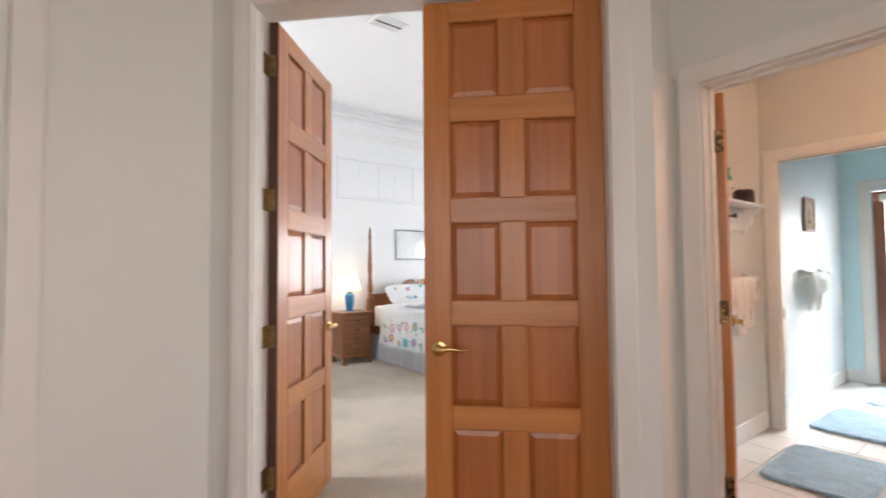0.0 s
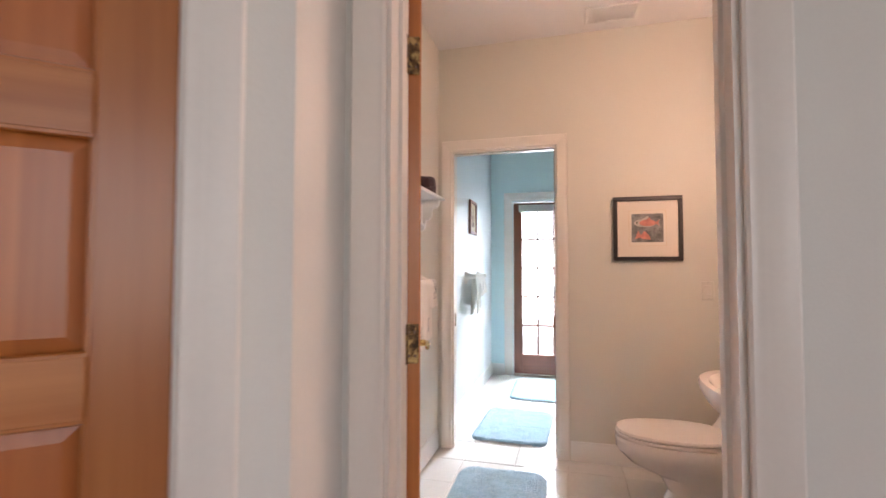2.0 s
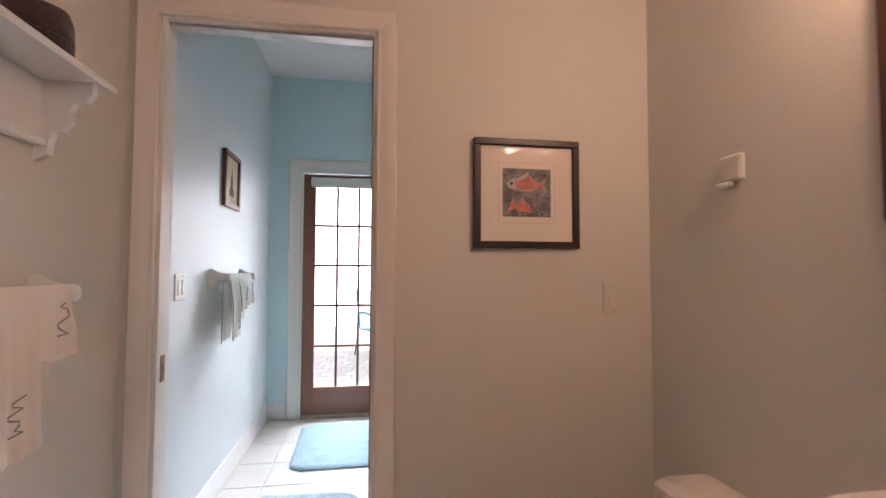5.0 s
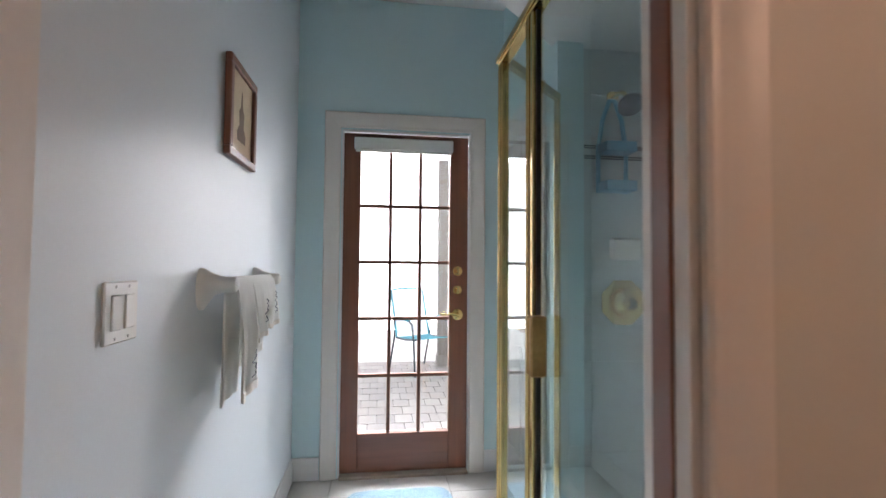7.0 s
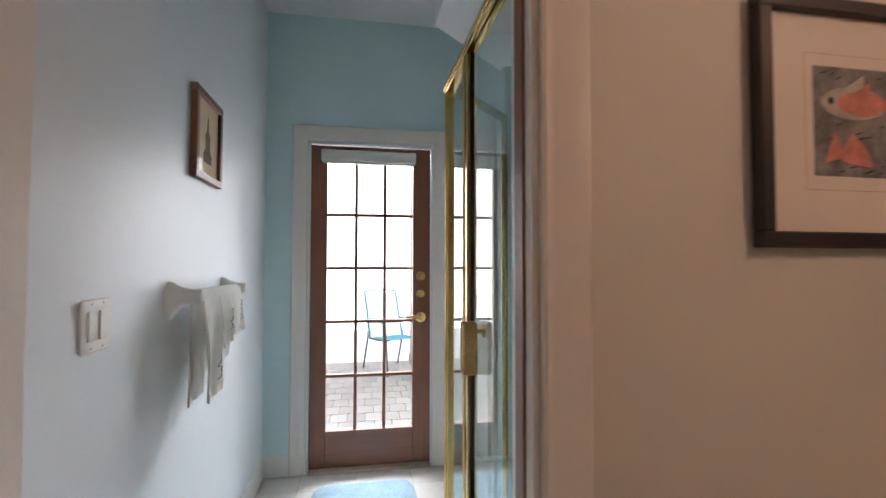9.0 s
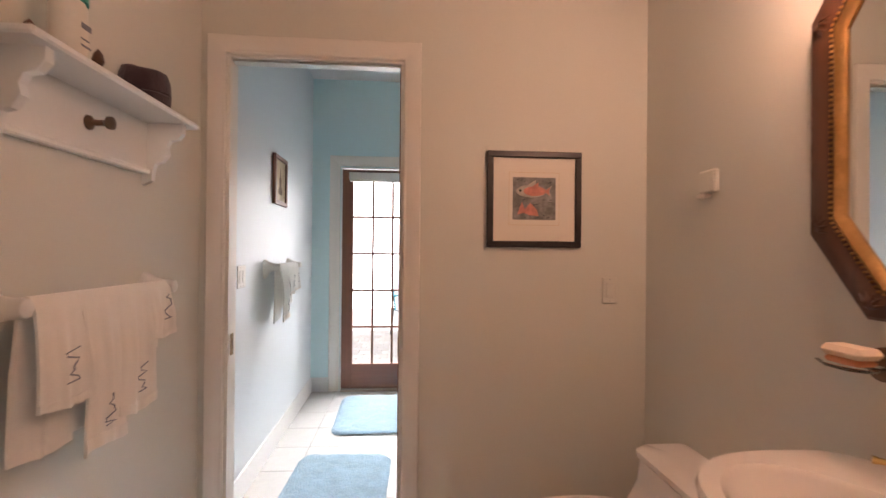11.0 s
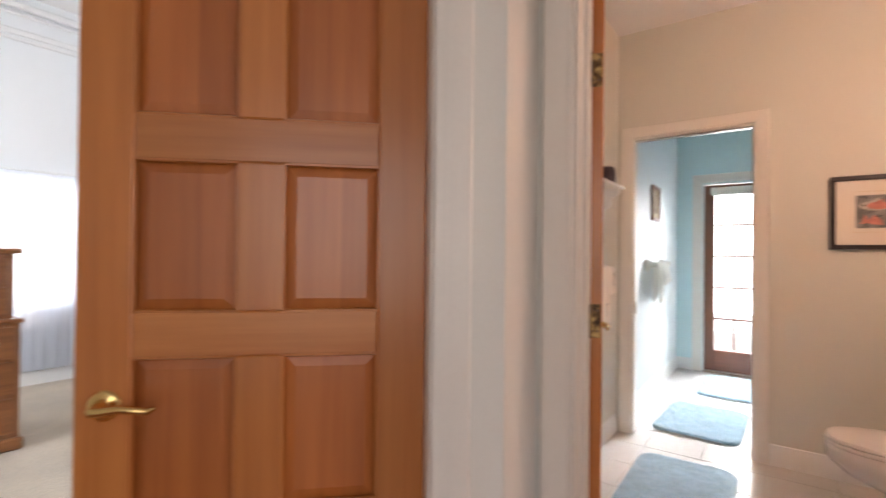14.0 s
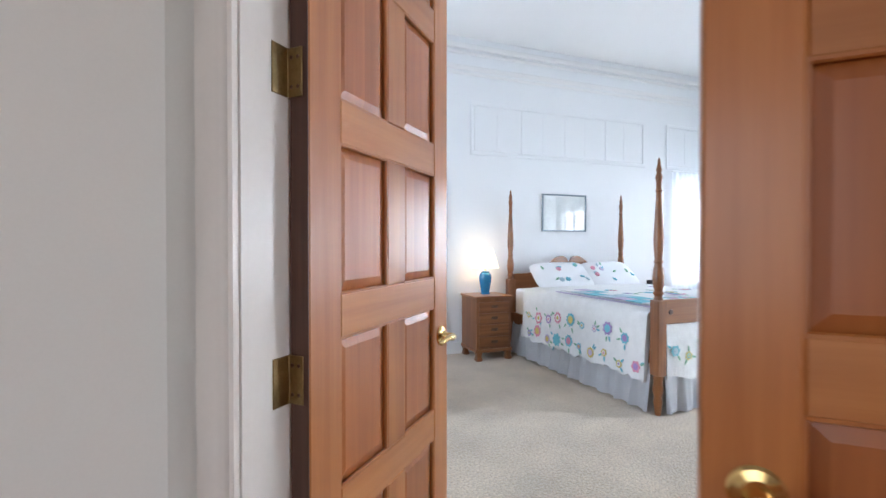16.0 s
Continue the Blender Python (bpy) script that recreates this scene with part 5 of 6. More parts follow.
# ---- bath rugs ----
def rug(m, lx, ly, seed):
    rnd = random.Random(seed)
    bm = bmesh.new()
    nx, ny = 44, 32
    r = 0.09
    grid = []
    for i in range(nx + 1):
        row = []
        for j in range(ny + 1):
            x, y = (i / nx - 0.5) * lx, (j / ny - 0.5) * ly
            ax, ay = abs(x) - (lx / 2 - r), abs(y) - (ly / 2 - r)
            if ax > 0 and ay > 0:
                q = math.hypot(ax, ay)
                lim = r * max(ax, ay) / r
                if q > 0:
                    f = max(ax, ay) / q
                    x, y = math.copysign(lx / 2 - r + ax * f, x), math.copysign(ly / 2 - r + ay * f, y)
            e = min(1, (min(lx / 2 - abs(x), ly / 2 - abs(y)) + 0.002) / 0.02)
            if ax > 0 and ay > 0:
                e = min(e, max(0, (r - math.hypot(abs(x) - lx / 2 + r, abs(y) - ly / 2 + r)) / 0.02))
            z = 0.004 + 0.016 * math.sqrt(max(0, min(1, e))) + 0.0035 * noise.noise(Vector((x * 22, y * 22, seed))) + 0.002 * rnd.random()
            row.append(bm.verts.new((x + 0.004 * noise.noise((y * 9, 0, seed)), y + 0.004 * noise.noise((x * 9, 3, seed)), z if e > 0 else 0.0015)))
        grid.append(row)
    for i in range(nx):
        for j in range(ny):
            bm.faces.new((grid[i][j], grid[i + 1][j], grid[i + 1][j + 1], grid[i][j + 1]))
    th = thing("bath_rug", m, "pale blue shaggy bath rug with rounded corners on the tiles", "rug", group="blue bath rugs")
    part("rug_top", bm, RUGM, th)
rug(pose(3.725, 0.865, 0.001, 0, 0, 1), 0.78, 0.53, 1)
rug(pose(4.985, 0.90, 0.001, 0, 0, -2), 0.82, 0.56, 2)
rug(pose(6.15, 0.77, 0.001, 0, 0, 1), 0.86, 0.57, 3)

# ---- bedroom ----
def window(name, x0, x1, z0, z1, label, m=pose(0, 6.10, 0), curtain=True):
    th = thing(name, m, label, "window", kind="structure")
    f = 0.045
    for r in ((x0, 0, z0, x1, 0.06, z0 + f), (x0, 0, z1 - f, x1, 0.06, z1), (x0, 0, z0 + f, x0 + f, 0.06, z1 - f), (x1 - f, 0, z0 + f, x1, 0.06, z1 - f)):
        part("window_frame", boxes(r, bevel=0.004), WHITE, th)
    xm = (x0 + x1) / 2
    part("mullion", boxes((xm - 0.015, 0.01, z0 + f, xm + 0.015, 0.05, z1 - f)), WHITE, th)
    zm = (z0 + z1) / 2
    part("meeting_rail", boxes((x0 + f, 0.01, zm - 0.018, x1 - f, 0.05, zm + 0.018)), WHITE, th)
    for a, b in ((x0 + f, xm - 0.015), (xm + 0.015, x1 - f)):
        for c, d in ((z0 + f, zm - 0.018), (zm + 0.018, z1 - f)):
            p = part("pane", boxes((a, 0.028, c, b, 0.032, d)), GLASS, th)
            p.visible_shadow = False
    if not curtain:
        return
    cu = thing("sheer_curtain", pose(0, 6.055, 0), "white sheer curtain hanging before the bedroom window", "curtain")
    bm = bmesh.new()
    tube(bm, [(x0 - 0.06, -0.02, z1 + 0.04), (x1 + 0.06, -0.02, z1 + 0.04)], 0.009, 10)
    part("rod", bm, WHITE, cu)
    bm = bmesh.new()
    n = 90
    loops = []
    for z in (0.14, 0.5, 0.9, 1.4, z1 + 0.03):
        front = [(x0 - 0.05 + (x1 - x0 + 0.1) * k / n, -0.02 + 0.007 * math.sin(k * 0.9 + 0.6 * math.sin(k * 0.23 + z)), z) for k in range(n + 1)]
        loops.append(front)
    rings(bm, loops, close=False)
    bmesh.ops.solidify(bm, geom=bm.faces[:], thickness=0.0015)
    part("cloth", bm, SHEER, cu)
window("window_1", 1.55, 2.55, 0.72, 1.95, "white sash window behind a sheer curtain")
window("window_2", 5.98, 7.05, 0.72, 2.2, "white sash window behind a sheer curtain")
window("window_3", -5.70, -4.60, 0.8, 2.0, "white sash window in the side wall of the bedroom", pose(7.22, 0, 0, 0, 0, -90), False)
window("window_4", -2.70, -1.60, 0.8, 2.0, "white sash window in the side wall of the bedroom", pose(7.22, 0, 0, 0, 0, -90), False)

# painted cupboards high on the wall
def cupboard(x0, x1, n):
    th = thing("wall_cupboard", pose(0, 6.08, 0), "white painted cupboard doors high on the wall", "cupboard", group="high wall cupboards")
    z0, z1 = 2.27, 2.88
    for r in ((x0, -0.018, z0, x1, 0, z0 + 0.045), (x0, -0.018, z1 - 0.045, x1, 0, z1), (x0, -0.018, z0 + 0.045, x0 + 0.045, 0, z1 - 0.045), (x1 - 0.045, -0.018, z0 + 0.045, x1, 0, z1 - 0.045)):
        part("frame", boxes(r, bevel=0.005), BEDP, th)
    w_ = (x1 - x0 - 0.09) / n
    for k in range(n):
        a = x0 + 0.045 + k * w_
        d = part("door", boxes((a + 0.004, -0.012, z0 + 0.05, a + w_ - 0.004, 0, z1 - 0.05), bevel=0.003), BEDP, th)
        part("batten", boxes((a + w_ / 2 - 0.02, -0.020, z0 + 0.09, a + w_ / 2 + 0.02, -0.012, z1 - 0.09), bevel=0.004), BEDP, d)
cupboard(2.92, 5.48, 4)
cupboard(5.85, 7.15, 2)

# four-poster bed
BX0, BX1, BY0, BY1 = 3.39, 5.00, 3.79, 5.98
bed = thing("four_poster_bed", pose(0, 0, 0), "maple four-poster bed with turned posts, made up with a quilt", "bed")
def bed_post(x, y):
    bm = bmesh.new()
    lathe(bm, [(0.001, 0), (0.022, 0), (0.026, 0.05), (0.034, 0.10), (0.026, 0.13), (0.032, 0.15), (0.040, 0.19), (0.030, 0.24), (0.038, 0.27), (0.036, 0.29), (0.001, 0.30)], 16, at=(x, y, 0))
    box(bm, x - 0.042, y - 0.042, 0.29, x + 0.042, y + 0.042, 0.84, 0.006)
    lathe(bm, [(0.001, 0.835), (0.036, 0.835), (0.028, 0.87), (0.038, 0.89), (0.028, 0.91), (0.038, 0.95), (0.041, 1.0), (0.036, 1.06), (0.026, 1.10), (0.033, 1.12), (0.026, 1.14), (0.034, 1.22), (0.036, 1.28), (0.030, 1.40), (0.022, 1.55), (0.018, 1.62), (0.026, 1.635), (0.018, 1.65), (0.020, 1.70), (0.026, 1.735), (0.016, 1.765), (0.022, 1.785), (0.018, 1.80), (0.010, 1.83), (0.012, 1.845), (0.004, 1.872), (0.001, 1.876)], 18, at=(x, y, 0))
    part("post", bm, MAPLE, bed)
for x in (BX0, BX1):
    for y in (BY0, BY1):
        bed_post(x, y)
bm = boxes((BX0 + 0.04, BY0 - 0.018, 0.66, BX1 - 0.04, BY0 + 0.018, 0.84), bevel=0.006)
part("footboard", bm, MAPLEH, bed)
for x in (BX0 + 0.10, BX1 - 0.10):
    bm = bmesh.new()
    lathe(bm, [(0.001, 0), (0.02, 0), (0.016, 0.008), (0.001, 0.01)], 14, m=pose(x, BY0 - 0.0175, 0.75, 90, 0, 0))
    part("plug", bm, DARKW, bed)
bm = bmesh.new()
hb = []
n = 40
for k in range(n + 1):
    s = k / n
    c = abs(s - 0.5) * 2
    z = 0.90 + 0.09 * (1 - min(1, c * 1.3)) + 0.13 * math.exp(-((c - 0.17) / 0.24) ** 2) - 0.05 * math.exp(-(c / 0.035) ** 2)
    hb.append((BX0 + 0.04 + (BX1 - BX0 - 0.08) * s, z))
poly = hb + [(BX1 - 0.04, 0.45), (BX0 + 0.04, 0.45)]
rings(bm, [[(x, y, z) for x, z in poly] for y in (BY1 - 0.016, BY1 + 0.016)])
part("headboard", bm, MAPLEH, bed)
for x in (BX0, BX1):
    part("side_rail", boxes((x - 0.016, BY0 + 0.04, 0.34, x + 0.016, BY1 - 0.04, 0.46), bevel=0.004), MAPLE, bed)
mt = thing("mattress", pose(0, 0, 0), "white mattress on a box spring, covered by the quilt", "mattress")
part("core", boxes((BX0 + 0.03, BY0 + 0.06, 0.38, BX1 - 0.03, BY1 - 0.05, 0.735), bevel=0.04), LINEN, mt)
# gathered bed skirt
sk = thing("bed_skirt", pose(0, 0, 0), "white gathered bed skirt hanging to the carpet", "bed skirt")
def skirt(p, q):
    p, q = Vector(p), Vector(q)
    d = (q - p).normalized()
    nrm = Vector((d.y, -d.x, 0))
    Ls = (q - p).length
    n = int(Ls / 0.016)
    bm = bmesh.new()
    loops = []
    for z in (0.012, 0.08, 0.18, 0.30, 0.37):
        amp = 0.020 * (1 - z / 0.42)
        loops.append([p + d * (Ls * k / n) + nrm * (amp * (math.sin(k * 0.55 + 1.2 * math.sin(k * 0.11)) + 0.4 * math.sin(k * 1.3)) + 0.03 * (1 - z / 0.37)) + Vector((0, 0, z)) for k in range(n + 1)])
    rings(bm, loops, close=False)
    bmesh.ops.solidify(bm, geom=bm.faces[:], thickness=0.003)
    part("cloth", bm, LINEN, sk)
skirt((BX0 - 0.012, BY1 - 0.08, 0), (BX0 - 0.012, BY0 + 0.05, 0))
skirt((BX0 + 0.05, BY0 - 0.005, 0), (BX1 - 0.05, BY0 - 0.005, 0))
# quilt
ql = thing("quilt", pose(0, 0, 0), "white quilt appliqued with colourful flowers and a patchwork border", "quilt")
QX0, QX1 = BX0 - 0.045, BX1 + 0.045
bm = bmesh.new()
ny = 70
loops = []
for j in range(ny + 1):
    y = BY0 + 0.065 + (5.60 - BY0 - 0.065) * j / ny
    low = 0.245 + 0.012 * math.sin(j * 0.5) + 0.008 * math.sin(j * 1.3) - (0.02 if j < 6 else 0)
    prof = []
    for k in range(8):
        z = low + (0.70 - low) * k / 8
        prof.append((QX0 - 0.03 * (1 - k / 8) + 0.005 * (1 - k / 8) * math.sin(j * 0.7 + k), z))
    prof += [(QX0 + 0.008, 0.725), (QX0 + 0.03, 0.752), (QX0 + 0.07, 0.768)]
    for k in range(1, 24):
        x = QX0 + 0.07 + (QX1 - QX0 - 0.14) * k / 24
        prof.append((x, 0.772 + 0.008 * noise.noise((x * 6, y * 6, 1)) + 0.012 * math.sin(math.pi * k / 24)))
    prof += [(QX1 - 0.07, 0.768), (QX1 - 0.03, 0.752), (QX1 - 0.008, 0.725), (QX1 + 0.03, low), (QX1 - 0.02, low), (QX1 - 0.05, 0.70), (QX0 + 0.05, 0.70), (QX0 - 0.0, low)]
    loops.append([(x, y, z) for x, z in prof])
rings(bm, loops)
part("cover", bm, QUILT, ql)
bm = bmesh.new()
loops = []
for j in range(40):
    x = BX0 + 0.06 + (BX1 - BX0 - 0.12) * j / 39
    low = 0.26 + 0.015 * math.sin(j * 0.8)
    loops.append([(x, BY0 + 0.075, 0.765), (x, BY0 - 0.0 + 0.025, 0.75), (x, BY0 + 0.024, 0.65), (x, BY0 - 0.022 + 0.006 * math.sin(j), 0.55), (x, BY0 - 0.03 + 0.012 * math.sin(j * 0.8), low), (x, BY0 - 0.015, low), (x, BY0 + 0.03, 0.55), (x, BY0 + 0.06, 0.70)])
rings(bm, loops)
part("foot_drop", bm, QUILT, ql)
# applique
rnd = random.Random(7)
cols = [LAV, AQC, PINK, YEL, PALEB, VIOLET, PINK, AQC]
disc_cache = {}
def disc_mesh(mat, petals):
    key = (mat.name, petals)
    if key not in disc_cache:
        bm = bmesh.new()
        nseg = 24
        rings(bm, [[((1 + (0.14 * math.cos(petals * 2 * math.pi * k / nseg))) * math.cos(2 * math.pi * k / nseg), (1 + (0.14 * math.cos(petals * 2 * math.pi * k / nseg))) * math.sin(2 * math.pi * k / nseg), z) for k in range(nseg)] for z in (-1, 1)])
        disc_cache[key] = finish("flower", bm, mat)
    return disc_cache[key]
leaf_cache = {}
def leaf_mesh(mat):
    if mat.name not in leaf_cache:
        bm = bmesh.new()
        rings(bm, [[(math.cos(2 * math.pi * k / 12), 0.38 * math.sin(2 * math.pi * k / 12) * (1 - 0.3 * math.cos(2 * math.pi * k / 12)), z) for k in range(12)] for z in (-1, 1)])
        leaf_cache[mat.name] = finish("leaf", bm, mat)
    return leaf_cache[mat.name]
def stick_on(name, me, base, u, v, size, spin, lift=0.006, squash=1.0):
    ob = new(name, me)
    ob.parent = ql
    ob.matrix_basis = base @ Matrix.Translation((u, v, lift)) @ pose(0, 0, 0, 0, 0, spin) @ Matrix.Diagonal((size, size * squash, 0.0014, 1))
side_base = Matrix.Translation((QX0 - 0.046, 0, 0)) @ Matrix(((0, 0, -1, 0), (-1, 0, 0, 0), (0, 1, 0, 0), (0, 0, 0, 1))) @ pose(0, 0, 0, -3.77, 0, 0)
def bloom(base, u, v, r, lift):
    a, b = rnd.sample(cols, 2)
    stick_on("flower", disc_mesh(a, rnd.choice((6, 8, 10))), base, u, v, r, rnd.random() * 90, lift)
    stick_on("flower", disc_mesh(QUILT if rnd.random() < 0.2 else b, 8), base, u, v, r * 0.62, rnd.random() * 90, lift + 0.0012)
    stick_on("flower", disc_mesh(b if rnd.random() < 0.6 else YEL, 6), base, u, v, r * 0.32, rnd.random() * 90, lift + 0.0024)
    for k in range(rnd.choice((2, 2, 3))):
        ang = rnd.random() * 360
        stick_on("leaf", leaf_mesh(rnd.choice((GREENC, AQC, GREENC))), base, u + 1.7 * r * math.cos(radians(ang)), v + 1.7 * r * math.sin(radians(ang)), 0.022, ang, lift)
for row in range(2):
    y = 3.93 + 0.07 * row
    while y < 5.5:
        bloom(side_base, -(y + (0.06 if row else 0)), 0.34 + row * 0.19 + rnd.uniform(-0.04, 0.04), rnd.choice((0.030, 0.042, 0.052, 0.058)), 0.006)
        y += rnd.uniform(0.15, 0.20)
foot_base = Matrix(((1, 0, 0, 0), (0, 0, -1, BY0 - 0.022), (0, 1, 0, 0), (0, 0, 0, 1)))
x = BX0 + 0.13
while x < 4.6:
    bloom(foot_base, x, rnd.uniform(0.34, 0.52), rnd.uniform(0.03, 0.05), 0.014)
    x += 0.13
top_base = Matrix.Translation((0, 0, 0.782))
sq = bmesh.new()
box(sq, -1, -1, -1, 1, 1, 1)
patch_src = {}
y = 3.93
k = 0
while y < 5.15:
    for col, (xa, w_) in enumerate(((QX0 + 0.075, 0.018), (QX0 + 0.185, 0.075), (QX0 + 0.345, 0.07))):
        matc = LAV if col == 0 else (AQC, PALEB, QUILT, AQC, LAV, PALEB)[(k + col * 2) % 6]
        if matc.name not in patch_src:
            patch_src[matc.name] = finish("patch", sq.copy(), matc)
        ob = new("patch", patch_src[matc.name])
        ob.parent = ql
        ob.matrix_basis = Matrix.Translation((xa, y, 0.776 if col == 0 else 0.788)) @ Matrix.Diagonal((w_, 0.085, 0.003, 1))
    y += 0.18
    k += 1
sq.free()
for k in range(16):
    bloom(top_base, rnd.uniform(QX0 + 0.45, QX1 - 0.2), rnd.uniform(4.0, 5.1), rnd.uniform(0.03, 0.06), 0.016)


def pillow(m, w, d, h, label, flowers):
    th = thing("pillow", m, label, "pillow", group="pillows on the bed")
    bm = bmesh.new()
    n, mm = 28, 10
    def pt(i, j):
        u, v = 2 * math.pi * i / n, math.pi * (j / mm - 0.5)
        cx, cy = math.cos(u), math.sin(u)
        e = 0.45
        rr = math.cos(v) ** 0.7
        x = w / 2 * math.copysign(abs(cx) ** e, cx) * rr
        y = d / 2 * math.copysign(abs(cy) ** e, cy) * rr
        z = h / 2 * math.sin(v) * (1 - 0.55 * (abs(x) / (w / 2)) ** 4) * (1 - 0.5 * (abs(y) / (d / 2)) ** 4) + 0.008 * noise.noise((x * 7, y * 7, w))
        return (x, y, z)
    rings(bm, [[pt(i, j) for i in range(n)] for j in range(1, mm)])
    part("case", bm, LINEN, th)
    for q in range(flowers):
        fx, fy = rnd.uniform(-w * 0.36, w * 0.36), rnd.uniform(-d * 0.32, d * 0.32)
        fz = h / 2 * (1 - 0.55 * (abs(fx) / (w / 2)) ** 4) * (1 - 0.5 * (abs(fy) / (d / 2)) ** 4) * (1 - 0.35 * ((fx / w * 2) ** 2 + (fy / d * 2) ** 2) * 0.5)
        me = disc_mesh(rnd.choice(cols), 7) if q % 3 == 0 else leaf_mesh(rnd.choice((GREENC, AQC, PALEB)))
        ob = new("flower" if q % 3 == 0 else "leaf", me)
        ob.parent = th
        ob.matrix_basis = Matrix.Translation((fx, fy, fz)) @ pose(0, 0, 0, 0, 0, rnd.random() * 180) @ Matrix.Diagonal((0.028, 0.028, 0.006, 1))
for x, a in ((3.88, -2), (4.55, 3)):
    pillow(pose(x, 5.66, 0.885, 42, 0, a), 0.76, 0.42, 0.15, "white pillow appliqued with small flowers", 11)


def handle_pull(parent, x, y, z):
    part("pull_plate", boxes((x - 0.038, y - 0.004, z - 0.014, x + 0.038, y, z + 0.014), bevel=0.002), DARKBR, parent)
    bm = bmesh.new()
    tube(bm, [(x - 0.028, y - 0.004, z + 0.004), (x - 0.022, y - 0.016, z - 0.008), (x, y - 0.018, z - 0.013), (x + 0.022, y - 0.016, z - 0.008), (x + 0.028, y - 0.004, z + 0.004)], 0.0035, 8)
    part("bail", bm, DARKBR, parent)
def nightstand(m):
    th = thing("nightstand", m, "maple bedside chest with four small drawers", "nightstand", group="bedside chests")
    W_, D_, Hh = 0.41, 0.40, 0.69
    part("body", boxes((-W_ / 2, 0.0, 0.10, W_ / 2, D_, Hh - 0.02), bevel=0.003), MAPLE, th)
    part("top", boxes((-W_ / 2 - 0.02, -0.025, Hh - 0.022, W_ / 2 + 0.02, D_, Hh), bevel=0.006), MAPLEH, th)
    part("base_moulding", boxes((-W_ / 2 - 0.014, -0.014, 0.09, W_ / 2 + 0.014, D_, 0.125), bevel=0.006), MAPLEH, th)
    for x in (-W_ / 2 + 0.03, W_ / 2 - 0.03):
        for y in (0.02, D_ - 0.04):
            bm = bmesh.new()
            rings(bm, [[(x + sx * s, y + sy * s, z) for sx, sy in ((-1, -1), (1, -1), (1, 1), (-1, 1))] for s, z in ((0.028, 0.0), (0.034, 0.015), (0.024, 0.05), (0.034, 0.092))])
            part("foot", bm, MAPLE, th)
    zz = 0.14
    for hgt in (0.125, 0.12, 0.115, 0.11):
        d = part("drawer", boxes((-W_ / 2 + 0.028, -0.012, zz, W_ / 2 - 0.028, 0.004, zz + hgt - 0.008), bevel=0.004), MAPLEH, th)
        handle_pull(d, 0, -0.012, zz + hgt / 2)
        zz += hgt + 0.008
    return th
ns = nightstand(pose(3.01, 5.655, 0))
copy_thing(ns, pose(5.42, 5.655, 0))
tl = thing("table_lamp", pose(3.01, 5.87, 0.69), "lit table lamp with a blue ceramic base and cream shade", "lamp")
bm = bmesh.new()
lathe(bm, [(0.001, 0), (0.052, 0), (0.054, 0.012), (0.045, 0.02), (0.052, 0.06), (0.066, 0.14), (0.070, 0.19), (0.064, 0.225), (0.045, 0.24), (0.05, 0.25), (0.03, 0.258), (0.001, 0.26)], 26)
part("base", bm, BLUEC, tl, "blue glazed ceramic base")
bm = bmesh.new()
tube(bm, [(0, 0, 0.255), (0, 0, 0.31)], 0.010, 10)
part("stem", bm, BRASS, tl)
bm = bmesh.new()
rings(bm, [[(r * math.cos(2 * math.pi * k / 32), r * math.sin(2 * math.pi * k / 32), z) for k in range(32)] for r, z in ((0.155, 0.29), (0.085, 0.50), (0.083, 0.50), (0.153, 0.29))], cap=False)
s_ = part("shade", bm, SHADE, tl, "glowing cream fabric shade")
s_.visible_shadow = False
rd = thing("clock_radio", pose(5.36, 5.76, 0.69), "black plastic clock radio on the far bedside chest", "clock radio")
part("case", boxes((-0.10, -0.06, 0, 0.10, 0.06, 0.10), bevel=0.012), RADIO, rd)
part("display", boxes((-0.06, -0.062, 0.04, 0.06, -0.0595, 0.08)), BLACK, rd)
bp = picture("picture", pose(4.195, 6.076, 1.63), 0.65, 0.46, "landscape print in a thin blue-grey frame above the bed", surf("blue_grey_frame", (0.16, 0.22, 0.27), 0.4, 0.1, 6, 80, 0.05), 0.018, 0.022, PALEPRINT)
hc = thing("tall_chest", pose(1.35, 4.33, 0), "tall maple chest with a narrower upper section", "chest")
part("lower_case", boxes((-0.38, 0, 0.08, 0.38, 0.46, 0.80), bevel=0.004), MAPLE, hc)
part("waist_moulding", boxes((-0.395, -0.012, 0.80, 0.395, 0.46, 0.83), bevel=0.008), MAPLEH, hc)
part("upper_case", boxes((-0.35, 0.02, 0.83, 0.35, 0.44, 1.24), bevel=0.004), MAPLE, hc)
part("cornice", boxes((-0.385, -0.01, 1.24, 0.385, 0.46, 1.275), bevel=0.008), MAPLEH, hc)
part("plinth", boxes((-0.40, -0.02, 0.0, 0.40, 0.46, 0.08), bevel=0.012), MAPLEH, hc)
for z0_, z1_ in ((0.11, 0.33), (0.35, 0.56), (0.58, 0.78), (0.86, 1.03), (1.05, 1.21)):
    xx = 0.35 if z0_ < 0.8 else 0.32
    yy = 0.0 if z0_ < 0.8 else 0.02
    d = part("drawer", boxes((-xx, yy - 0.012, z0_, xx, yy + 0.004, z1_), bevel=0.004), MAPLEH, hc)
    for x in (-0.2, 0.2):
        handle_pull(d, x, yy - 0.012, (z0_ + z1_) / 2)
th = thing("ceiling_vent", pose(2.35, 3.75, 3.6), "white slotted ceiling vent", "vent")
part("frame", boxes((-0.17, -0.11, -0.012, 0.17, 0.11, 0), bevel=0.004), WHITE, th)
for k in range(6):
    part("slat", boxes((-0.14, -0.085 + k * 0.03, -0.018, 0.14, -0.07 + k * 0.03, -0.012)), DARKBR if k == 2 else WHITE, th)

